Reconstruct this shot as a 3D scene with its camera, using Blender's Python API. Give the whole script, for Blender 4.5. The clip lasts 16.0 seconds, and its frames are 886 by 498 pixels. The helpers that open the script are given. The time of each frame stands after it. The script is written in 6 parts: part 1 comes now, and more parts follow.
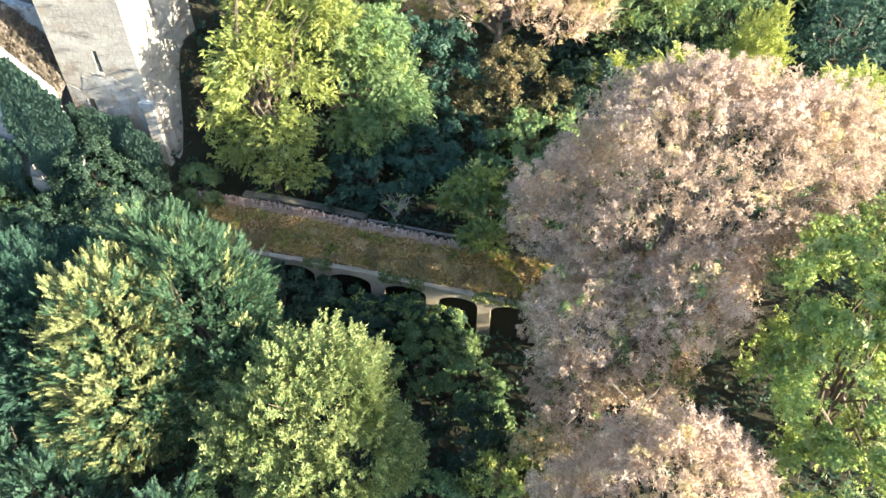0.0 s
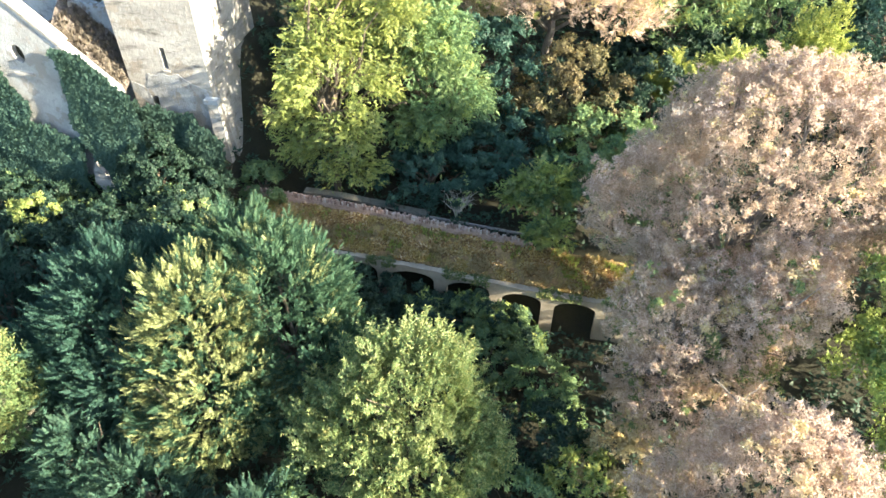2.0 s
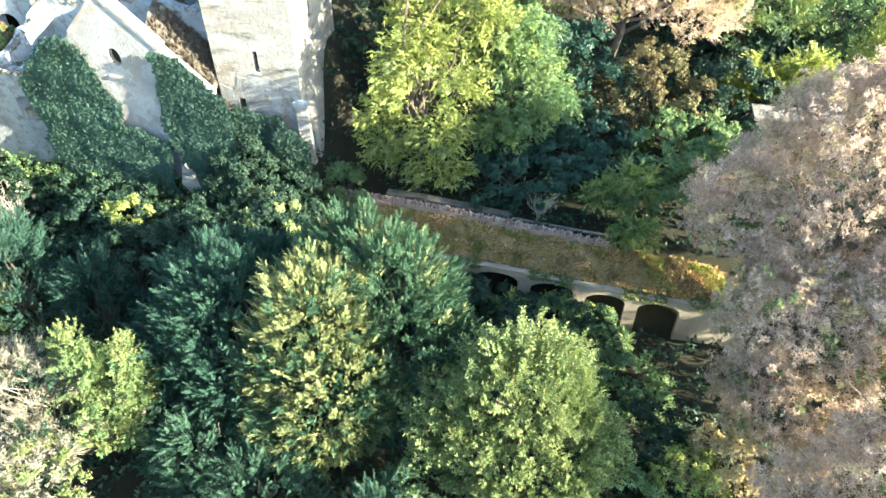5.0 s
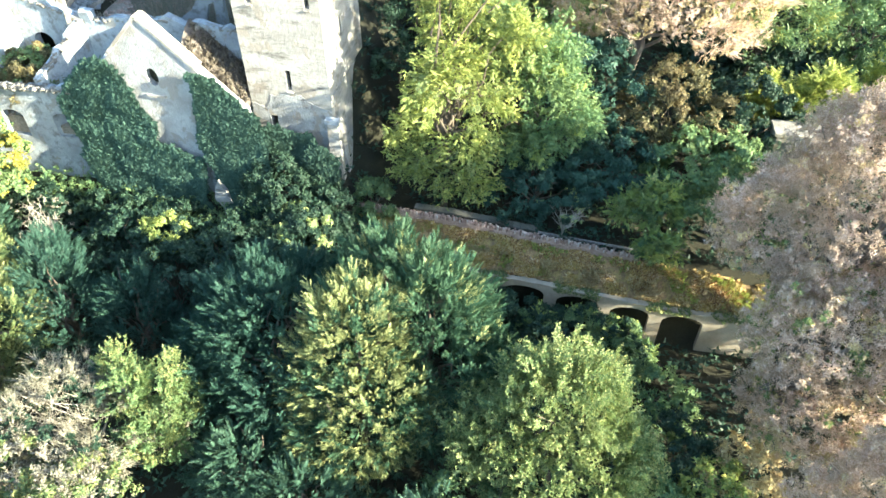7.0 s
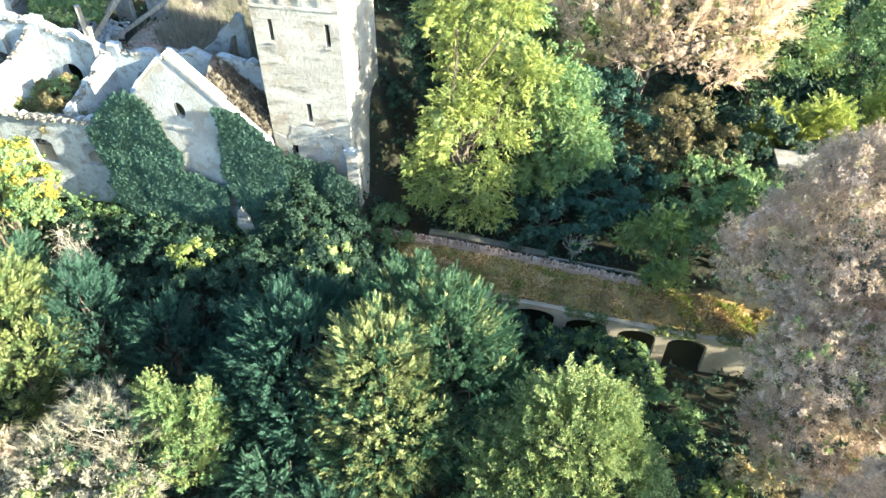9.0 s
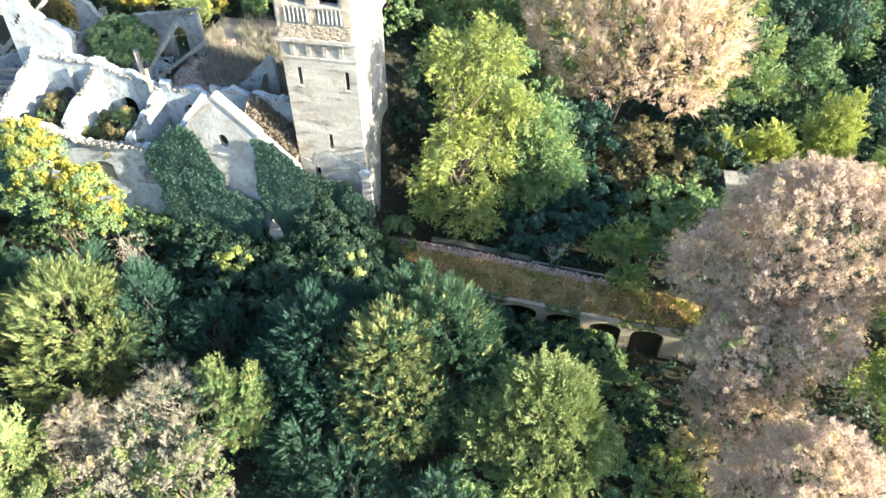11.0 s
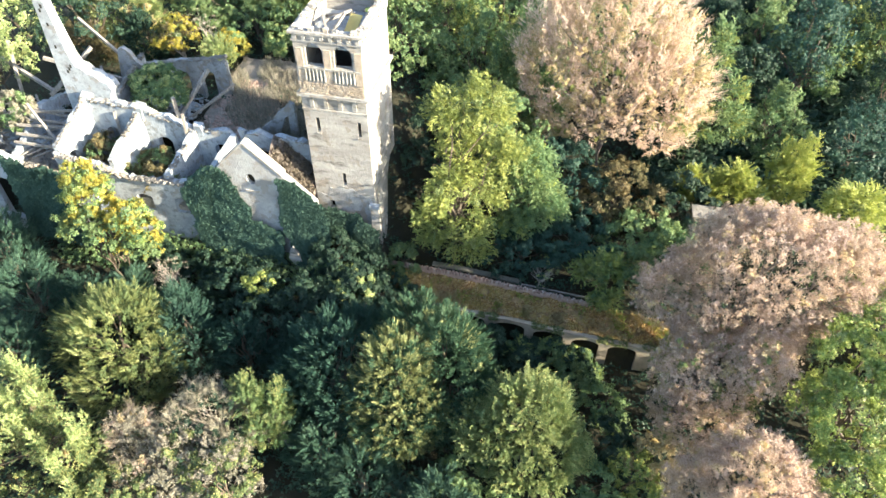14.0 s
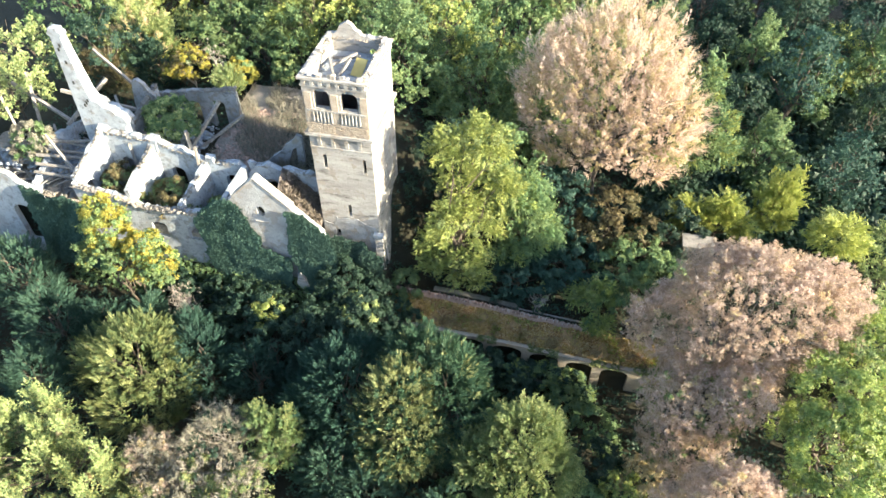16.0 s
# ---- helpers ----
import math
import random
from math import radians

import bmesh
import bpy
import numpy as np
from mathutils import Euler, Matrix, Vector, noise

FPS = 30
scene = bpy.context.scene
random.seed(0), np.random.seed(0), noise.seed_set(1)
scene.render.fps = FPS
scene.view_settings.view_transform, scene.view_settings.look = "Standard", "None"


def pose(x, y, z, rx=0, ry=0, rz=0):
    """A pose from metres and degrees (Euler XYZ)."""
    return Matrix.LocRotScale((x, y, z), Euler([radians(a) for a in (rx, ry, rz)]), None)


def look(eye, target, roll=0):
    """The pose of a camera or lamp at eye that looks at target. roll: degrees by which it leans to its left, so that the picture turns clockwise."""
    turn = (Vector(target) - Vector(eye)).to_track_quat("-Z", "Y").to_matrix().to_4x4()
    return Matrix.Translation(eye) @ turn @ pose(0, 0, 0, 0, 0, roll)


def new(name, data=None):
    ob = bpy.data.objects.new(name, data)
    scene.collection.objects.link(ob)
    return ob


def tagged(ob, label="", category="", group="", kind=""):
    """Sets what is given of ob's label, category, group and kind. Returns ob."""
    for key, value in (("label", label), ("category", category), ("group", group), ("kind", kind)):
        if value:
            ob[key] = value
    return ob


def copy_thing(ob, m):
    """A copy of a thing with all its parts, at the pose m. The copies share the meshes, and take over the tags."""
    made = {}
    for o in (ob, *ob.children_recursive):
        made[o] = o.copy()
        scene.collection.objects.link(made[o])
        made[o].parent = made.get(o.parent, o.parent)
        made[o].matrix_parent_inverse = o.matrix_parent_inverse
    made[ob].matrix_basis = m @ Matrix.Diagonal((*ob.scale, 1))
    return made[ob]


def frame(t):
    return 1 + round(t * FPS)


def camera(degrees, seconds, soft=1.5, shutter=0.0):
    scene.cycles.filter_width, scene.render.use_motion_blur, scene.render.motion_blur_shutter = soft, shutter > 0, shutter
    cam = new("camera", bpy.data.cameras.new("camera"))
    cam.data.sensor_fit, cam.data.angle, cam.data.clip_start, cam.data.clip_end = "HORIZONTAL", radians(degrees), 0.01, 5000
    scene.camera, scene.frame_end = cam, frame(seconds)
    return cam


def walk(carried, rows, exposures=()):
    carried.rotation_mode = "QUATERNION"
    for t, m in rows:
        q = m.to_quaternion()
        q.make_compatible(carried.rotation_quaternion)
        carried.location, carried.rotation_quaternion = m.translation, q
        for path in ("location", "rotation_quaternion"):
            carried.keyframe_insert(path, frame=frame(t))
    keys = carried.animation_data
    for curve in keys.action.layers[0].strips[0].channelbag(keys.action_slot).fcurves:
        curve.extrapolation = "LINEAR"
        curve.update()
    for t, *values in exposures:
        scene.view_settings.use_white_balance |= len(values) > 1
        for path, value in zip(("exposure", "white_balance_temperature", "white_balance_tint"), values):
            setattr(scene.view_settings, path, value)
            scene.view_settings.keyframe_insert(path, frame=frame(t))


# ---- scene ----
cam = camera(66.00, 16.0)
PATH = [
    (0, (27.095, -35.800, 26.591), 48.222, 11.418, -0.049),
    (0.5, (26.383, -35.971, 26.572), 48.141, 11.357, -0.036),
    (1, (25.335, -36.245, 26.541), 48.140, 11.373, -0.063),
    (1.5, (24.141, -36.518, 26.564), 48.107, 11.353, -0.059),
    (2, (22.829, -36.791, 26.612), 48.042, 11.302, 0.002),
    (2.5, (21.664, -37.044, 26.694), 47.956, 11.295, 0.020),
    (3, (20.438, -37.317, 26.750), 47.909, 11.301, 0.037),
    (3.5, (19.420, -37.531, 26.811), 47.859, 11.320, 0.022),
    (4, (18.491, -37.775, 26.935), 47.799, 11.291, 0.035),
    (4.5, (17.764, -37.966, 27.010), 47.780, 11.281, 0.023),
    (4.7, (17.529, -38.037, 27.059), 47.820, 11.316, 0.012),
    (7, (15.235, -38.642, 28.577), 47.801, 11.215, 0.008),
    (7.5, (14.892, -38.704, 29.214), 47.774, 11.211, 0.029),
    (8, (14.533, -38.724, 30.010), 47.649, 11.162, 0.081),
    (8.5, (14.228, -38.766, 30.690), 47.582, 11.098, 0.115),
    (9, (14.143, -38.870, 31.263), 47.615, 11.110, 0.147),
    (9.2, (14.230, -39.411, 31.825), 47.695, 11.087, 0.083),
    (11.3, (15.850, -45.472, 39.915), 46.462, 11.477, 0.018),
    (11.5, (16.105, -46.198, 40.638), 46.558, 11.544, -0.000),
    (12, (16.638, -48.266, 42.478), 46.858, 11.654, -0.048),
    (12.5, (16.743, -48.399, 43.144), 46.757, 11.756, -0.022),
    (13, (16.756, -48.241, 44.014), 46.487, 11.856, -0.032),
    (13.5, (16.721, -48.080, 45.155), 46.161, 11.890, -0.004),
    (14, (16.682, -47.895, 46.544), 45.804, 11.943, 0.019),
    (14.5, (16.677, -47.678, 47.894), 45.423, 12.000, 0.053),
    (15, (16.665, -47.489, 49.267), 45.093, 12.038, 0.063),
    (15.5, (16.606, -47.283, 50.543), 44.762, 12.059, 0.084),
    (16, (16.583, -47.091, 51.816), 44.501, 12.151, 0.061),
]
walk(cam, [(t, pose(*e, rx, 0, rz) @ pose(0, 0, 0, 0, 0, r)) for t, e, rx, rz, r in PATH],
     exposures=((0, 2.02, 6540, 9), (2.5, 2.19, 6530, 7), (4.5, 2.38, 6330, 3), (8, 2.36, 6220, 1), (9, 2.26, 6210, 1), (12, 1.95, 6430, 9), (16, 1.78, 6530, 10)))

# ---- world, sun, exposure ----
SUN_AZ, SUN_EL = radians(99), radians(19)      # azimuth clockwise from +y
world = bpy.data.worlds.new("sky")
world.use_nodes = True
scene.world = world
wn = world.node_tree
sky = wn.nodes.new("ShaderNodeTexSky")
sky.sky_type = 'NISHITA'
sky.sun_disc = False
sky.sun_elevation, sky.sun_rotation = SUN_EL, SUN_AZ
wn.nodes["Background"].inputs[1].default_value = 0.15
wn.links.new(sky.outputs[0], wn.nodes["Background"].inputs[0])
sun = new("sun", bpy.data.lights.new("sun", 'SUN'))
sun.data.energy, sun.data.angle, sun.data.color = 7.2, radians(0.6), (1.0, 0.865, 0.64)
sd = Vector((math.sin(SUN_AZ) * math.cos(SUN_EL), math.cos(SUN_AZ) * math.cos(SUN_EL), math.sin(SUN_EL)))
sun.matrix_world = look(sd * 100, (0, 0, 0))


# ---- materials ----
def nodes_of(name):
    m = bpy.data.materials.new(name)
    m.use_nodes = True
    nt = m.node_tree
    return m, nt, nt.nodes["Principled BSDF"]


def noise_node(nt, scale, detail=4.0, rough=0.55, coord="Object", stretch=(1, 1, 1)):
    tc = nt.nodes.new("ShaderNodeTexCoord")
    mp = nt.nodes.new("ShaderNodeMapping")
    mp.inputs["Scale"].default_value = stretch
    n = nt.nodes.new("ShaderNodeTexNoise")
    n.inputs["Scale"].default_value, n.inputs["Detail"].default_value = scale, detail
    n.inputs["Roughness"].default_value = rough
    nt.links.new(tc.outputs[coord], mp.inputs[0])
    nt.links.new(mp.outputs[0], n.inputs["Vector"])
    return n.outputs["Fac"]


def ramp(nt, fac, stops):
    r = nt.nodes.new("ShaderNodeValToRGB")
    while len(r.color_ramp.elements) < len(stops):
        r.color_ramp.elements.new(0.5)
    for e, (p, c) in zip(r.color_ramp.elements, stops):
        e.position, e.color = p, (*c, 1)
    nt.links.new(fac, r.inputs[0])
    return r.outputs[0]


def mixc(nt, fac, a, b, kind='MIX'):
    m = nt.nodes.new("ShaderNodeMix")
    m.data_type, m.blend_type = 'RGBA', kind
    for sock, v in ((m.inputs[0], fac), (m.inputs[6], a), (m.inputs[7], b)):
        if isinstance(v, (int, float)):
            sock.default_value = v
        elif isinstance(v, tuple):
            sock.default_value = (*v, 1)
        else:
            nt.links.new(v, sock)
    return m.outputs[2]


def bump(nt, fac, strength, dist, bsdf):
    b = nt.nodes.new("ShaderNodeBump")
    b.inputs["Strength"].default_value, b.inputs["Distance"].default_value = strength, dist
    nt.links.new(fac, b.inputs["Height"])
    nt.links.new(b.outputs[0], bsdf.inputs["Normal"])


def masonry(name, light, dark, stain, big=0.35, fine=5.0, stain_at=0.55, bumpy=0.5, streak=(1, 1, 1), bare=None, bare_at=0.6):
    """Weathered plaster or stone: two scales of tone, stains and bare patches of their own shape, fine relief."""
    m, nt, bs = nodes_of(name)
    a = noise_node(nt, big, 6, 0.65, stretch=streak)
    f = noise_node(nt, fine, 6, 0.7)
    base = ramp(nt, a, [(0.32, dark), (0.60, light)])
    if bare:
        b = ramp(nt, noise_node(nt, big * 1.6, 7, 0.6, stretch=(1.0, 1.3, 0.8)), [(bare_at, (0, 0, 0)), (bare_at + 0.03, (1, 1, 1))])
        base = mixc(nt, b, base, bare)
    s = ramp(nt, noise_node(nt, big * 2.7, 8, 0.72, stretch=(streak[0], streak[1], streak[2] * 0.8)), [(stain_at, (0, 0, 0)), (stain_at + 0.14, (1, 1, 1))])
    c = mixc(nt, s, base, stain)
    c = mixc(nt, ramp(nt, f, [(0.35, (0, 0, 0)), (0.7, (1, 1, 1))]), mixc(nt, 0.45, c, dark), c)
    nt.links.new(c, bs.inputs["Base Color"])
    bs.inputs["Roughness"].default_value = 0.92
    bump(nt, f, bumpy, 0.08, bs)
    return m


def earth(name, stops, scale=1.2, fine=9.0, bumpy=0.8):
    m, nt, bs = nodes_of(name)
    a = noise_node(nt, scale, 8, 0.7)
    f = noise_node(nt, fine, 5, 0.7)
    c = ramp(nt, a, stops)
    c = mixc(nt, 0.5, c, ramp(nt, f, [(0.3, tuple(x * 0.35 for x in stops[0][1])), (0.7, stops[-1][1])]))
    nt.links.new(c, bs.inputs["Base Color"])
    bs.inputs["Roughness"].default_value = 0.95
    bump(nt, f, bumpy, 0.1, bs)
    return m


def leaf(name, stops, patch, amount=0.45, glow=0.28, rough=0.55, scale=0.35):
    """Leaves: each leaf its own tone, patches of another tone over the crown, light through the blade."""
    m, nt, bs = nodes_of(name)
    g = nt.nodes.new("ShaderNodeNewGeometry")
    c = ramp(nt, g.outputs["Random Per Island"], stops)
    p = ramp(nt, noise_node(nt, scale, 3, 0.6), [(0.42, (0, 0, 0)), (0.66, (1, 1, 1))])
    mul = nt.nodes.new("ShaderNodeMath")
    mul.operation = 'MULTIPLY'
    mul.inputs[1].default_value = amount
    nt.links.new(p, mul.inputs[0])
    c = mixc(nt, mul.outputs[0], c, patch)
    oi = nt.nodes.new("ShaderNodeObjectInfo")
    hs = nt.nodes.new("ShaderNodeHueSaturation")
    mr = nt.nodes.new("ShaderNodeMapRange")
    mr.inputs["To Min"].default_value, mr.inputs["To Max"].default_value = 0.85, 1.15
    nt.links.new(oi.outputs["Random"], mr.inputs["Value"])
    nt.links.new(mr.outputs[0], hs.inputs["Value"])
    nt.links.new(c, hs.inputs["Color"])
    c = hs.outputs[0]
    nt.links.new(c, bs.inputs["Base Color"])
    bs.inputs["Roughness"].default_value = rough
    bs.inputs["Specular IOR Level"].default_value = 0.25
    tr = nt.nodes.new("ShaderNodeBsdfTranslucent")
    nt.links.new(c, tr.inputs[0])
    mx = nt.nodes.new("ShaderNodeMixShader")
    mx.inputs[0].default_value = glow
    nt.links.new(bs.outputs[0], mx.inputs[1])
    nt.links.new(tr.outputs[0], mx.inputs[2])
    nt.links.new(mx.outputs[0], nt.nodes["Material Output"].inputs[0])
    return m


def brick_piece(name, stops):
    """Single bricks: each its own tone, with a fine grain."""
    m, nt, bs = nodes_of(name)
    oi = nt.nodes.new("ShaderNodeObjectInfo")
    c = ramp(nt, oi.outputs["Random"], stops)
    f = noise_node(nt, 14, 5, 0.7)
    c = mixc(nt, ramp(nt, f, [(0.4, (0, 0, 0)), (0.7, (1, 1, 1))]), mixc(nt, 0.4, c, (0.16, 0.12, 0.10)), c)
    nt.links.new(c, bs.inputs["Base Color"])
    bs.inputs["Roughness"].default_value = 0.9
    bump(nt, f, 0.6, 0.02, bs)
    return m


def bark(name, a, b):
    m, nt, bs = nodes_of(name)
    f = noise_node(nt, 6, 6, 0.7, stretch=(1, 1, 0.25))
    nt.links.new(ramp(nt, f, [(0.3, a), (0.7, b)]), bs.inputs["Base Color"])
    bs.inputs["Roughness"].default_value = 0.9
    bump(nt, f, 0.6, 0.05, bs)
    return m


PLASTER = masonry("cream_plaster", (0.44, 0.435, 0.415), (0.26, 0.25, 0.235), (0.11, 0.105, 0.095), 0.45, 4.0, 0.53, 0.7, (0.5, 0.5, 2.0), (0.31, 0.28, 0.24), 0.57)
RUIN = masonry("bare_ruin_masonry", (0.42, 0.475, 0.53), (0.26, 0.29, 0.32), (0.165, 0.17, 0.17), 0.6, 5.0, 0.51, 0.9, (1, 1, 1), (0.30, 0.295, 0.28), 0.58)
GABLE = masonry("gable_plaster", (0.41, 0.435, 0.46), (0.25, 0.26, 0.265), (0.16, 0.155, 0.15), 0.5, 6.0, 0.56, 0.9, (1, 1, 1), (0.29, 0.28, 0.265), 0.55)
WORN = masonry("worn_grey_plaster", (0.37, 0.39, 0.415), (0.22, 0.23, 0.235), (0.14, 0.13, 0.12), 0.7, 5.0, 0.52, 0.9, (1, 1, 1), (0.27, 0.245, 0.215), 0.56)
CORE = masonry("grey_rubble_core", (0.28, 0.27, 0.25), (0.16, 0.15, 0.135), (0.10, 0.085, 0.07), 1.1, 8.0, 0.55, 1.0)
PALE_BRICK = masonry("pale_brick", (0.45, 0.40, 0.33), (0.31, 0.255, 0.205), (0.48, 0.45, 0.40), 1.6, 9.0, 0.55, 0.8)
RUBBLE = masonry("rubble", (0.20, 0.175, 0.15), (0.10, 0.085, 0.07), (0.19, 0.115, 0.085), 1.2, 8.0, 0.55, 1.0)
BRICK = masonry("old_brick", (0.52, 0.39, 0.33), (0.34, 0.235, 0.19), (0.46, 0.42, 0.37), 1.5, 9.0, 0.58, 0.8)
ARCADE = masonry("arcade_plaster", (0.42, 0.38, 0.31), (0.25, 0.22, 0.175), (0.2, 0.18, 0.15), 0.6, 6.0, 0.62, 0.5)
LOOSE_BRICK = brick_piece("loose_brick", [(0.0, (0.20, 0.13, 0.105)), (0.4, (0.42, 0.29, 0.24)), (0.75, (0.58, 0.46, 0.40)), (1.0, (0.62, 0.57, 0.51))])
WOOD = bark("grey_timber", (0.12, 0.11, 0.10), (0.36, 0.34, 0.315))
# mossy grey stone, toned down to hold the trees' shade in its colour
MOSSY = masonry("mossy_stone_shaded", (0.17, 0.165, 0.14), (0.09, 0.09, 0.07), (0.05, 0.065, 0.03), 0.8, 6.0, 0.55, 0.8)
YELLOW = masonry("ochre_board", (0.72, 0.56, 0.20), (0.60, 0.45, 0.15), (0.45, 0.32, 0.12), 0.9, 6.0, 0.66, 0.2)
# forest floor; the same near-black also paints shade inside arches, oval and flues
SOIL_AND_SHADE = earth("soil_and_shade_black", [(0.3, (0.014, 0.014, 0.009)), (0.5, (0.022, 0.026, 0.012)), (0.75, (0.036, 0.032, 0.018))])
LITTER = earth("leaf_strewn_soil", [(0.36, (0.042, 0.036, 0.020)), (0.44, (0.15, 0.098, 0.050)), (0.49, (0.34, 0.285, 0.072)), (0.54, (0.22, 0.135, 0.065)), (0.64, (0.50, 0.34, 0.17))], 0.8, 7.0, 1.0)
DEBRIS = earth("brown_debris", [(0.3, (0.06, 0.050, 0.045)), (0.5, (0.12, 0.10, 0.088)), (0.75, (0.21, 0.185, 0.17))], 1.0, 8.0, 1.0)
GRASSY = earth("dry_grass_rubble", [(0.3, (0.22, 0.195, 0.16)), (0.5, (0.37, 0.31, 0.265)), (0.75, (0.44, 0.41, 0.34))], 1.0, 8.0, 1.0)
BARK = bark("bark", (0.05, 0.04, 0.03), (0.16, 0.13, 0.10))
GREY_BARK = bark("grey_bark", (0.12, 0.105, 0.09), (0.29, 0.265, 0.24))
PALE_BARK = bark("pale_bark", (0.20, 0.18, 0.16), (0.46, 0.43, 0.39))

L_CONIFER = leaf("conifer_sprays", [(0.0, (0.031, 0.084, 0.058)), (0.6, (0.044, 0.104, 0.066)), (1.0, (0.066, 0.126, 0.072))], (0.095, 0.150, 0.076), 0.6, 0.2, scale=1.7)
# yellow of sunlight on conifer sprays, put into the leaf colour
L_SUN_TIPS = leaf("sunlit_conifer_tips", [(0.0, (0.21, 0.255, 0.115)), (0.6, (0.33, 0.365, 0.16)), (1.0, (0.50, 0.51, 0.245))], (0.15, 0.205, 0.095), 0.5, 0.2, scale=1.7)
# sunlit copy of the conifer green: warm light mixed into the colour
L_SUNLIT = leaf("sunlit_conifer_sprays", [(0.0, (0.058, 0.112, 0.058)), (0.55, (0.098, 0.150, 0.066)), (1.0, (0.165, 0.20, 0.080))], (0.29, 0.295, 0.10), 0.55, 0.2, scale=.8)
L_BLUE = leaf("blue_green_sprays", [(0.0, (0.0248, 0.0681, 0.0545)), (0.7, (0.035, 0.0865, 0.0658)), (1.0, (0.0478, 0.103, 0.0743))], (0.0607, 0.12, 0.0884), 0.55, 0.2, scale=1.7)
# conifer green for trees standing in shade, with the shade in its colour
L_SHADED = leaf("shaded_conifer_sprays", [(0.0, (0.028, 0.070, 0.053)), (0.7, (0.042, 0.094, 0.068)), (1.0, (0.058, 0.112, 0.074))], (0.072, 0.128, 0.082), 0.5, 0.2, scale=1.7)
L_LIGHT = leaf("light_green_leaves", [(0.0, (0.14, 0.23, 0.10)), (0.6, (0.255, 0.335, 0.135)), (1.0, (0.50, 0.50, 0.23))], (0.34, 0.375, 0.17), 0.4)
L_SHRUB = leaf("pale_shrub_leaves", [(0.0, (0.08, 0.135, 0.058)), (0.6, (0.165, 0.215, 0.088)), (1.0, (0.42, 0.40, 0.165))], (0.11, 0.18, 0.08), 0.5)
L_TWIG = leaf("dead_twigs", [(0.0, (0.08, 0.07, 0.055)), (0.6, (0.16, 0.14, 0.115)), (1.0, (0.24, 0.21, 0.18))], (0.10, 0.085, 0.07), 0.5, 0.1, 0.9)
L_LIME = leaf("lime_leaves", [(0.0, (0.155, 0.22, 0.075)), (0.6, (0.275, 0.335, 0.10)), (1.0, (0.47, 0.465, 0.145))], (0.19, 0.26, 0.09), 0.6)
L_SULPHUR = leaf("sulphur_yellow_leaves", [(0.0, (0.21, 0.275, 0.075)), (0.6, (0.365, 0.41, 0.11)), (1.0, (0.60, 0.59, 0.20))], (0.29, 0.35, 0.09), 0.55)
L_FRESH = leaf("fresh_green_leaves", [(0.0, (0.14, 0.235, 0.082)), (0.6, (0.265, 0.37, 0.11)), (1.0, (0.49, 0.53, 0.175))], (0.38, 0.44, 0.135), 0.55)
L_GREEN = leaf("green_leaves", [(0.0, (0.085, 0.165, 0.085)), (0.6, (0.125, 0.215, 0.10)), (1.0, (0.20, 0.28, 0.115))], (0.22, 0.26, 0.10), 0.45)
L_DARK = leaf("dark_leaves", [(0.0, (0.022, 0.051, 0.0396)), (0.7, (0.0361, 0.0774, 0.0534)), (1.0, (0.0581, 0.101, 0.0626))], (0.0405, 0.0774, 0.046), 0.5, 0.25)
L_PINK = leaf("dry_pinkish_foliage", [(0.0, (0.4, 0.307, 0.251)), (0.55, (0.626, 0.503, 0.433)), (1.0, (0.778, 0.663, 0.589))], (0.41, 0.313, 0.177), 0.5, 0.45, 0.8)
L_TAN = leaf("tan_autumn_foliage", [(0.0, (0.32, 0.245, 0.12)), (0.55, (0.54, 0.455, 0.25)), (1.0, (0.68, 0.605, 0.38))], (0.54, 0.43, 0.31), 0.45, 0.3, 0.7)
L_YELLOW = leaf("yellow_leaves", [(0.0, (0.19, 0.20, 0.045)), (0.5, (0.34, 0.29, 0.055)), (1.0, (0.46, 0.385, 0.075))], (0.13, 0.19, 0.055), 0.7)
L_IVY = leaf("ivy_leaves", [(0.0, (0.035, 0.0752, 0.0608)), (0.7, (0.046, 0.0921, 0.0706)), (1.0, (0.0626, 0.111, 0.0784))], (0.0405, 0.0827, 0.0647), 0.4, 0.2, 0.9)
L_BROWN = leaf("brown_autumn_leaves", [(0.0, (0.085, 0.072, 0.040)), (0.6, (0.15, 0.125, 0.065)), (1.0, (0.24, 0.195, 0.095))], (0.09, 0.115, 0.05), 0.55)
L_GREY = leaf("grey_seed_heads", [(0.0, (0.15, 0.138, 0.112)), (0.6, (0.29, 0.272, 0.225)), (1.0, (0.46, 0.435, 0.365))], (0.20, 0.215, 0.145), 0.5, 0.25, 0.8)
L_FALLEN = leaf("fallen_leaves", [(0.0, (0.13, 0.075, 0.040)), (0.4, (0.36, 0.215, 0.10)), (0.75, (0.55, 0.39, 0.155)), (1.0, (0.72, 0.60, 0.42))], (0.33, 0.29, 0.065), 0.45, 0.1, 0.8, 0.6)


# ---- mesh helpers ----
def part(name, bm, material, parent=None, label=""):
    me = bpy.data.meshes.new(name)
    bm.to_mesh(me)
    bm.free()
    me.materials.append(material)
    ob = new(name, me)
    if parent is not None:
        ob.parent = parent
    if label:
        ob["label"] = label
    return ob


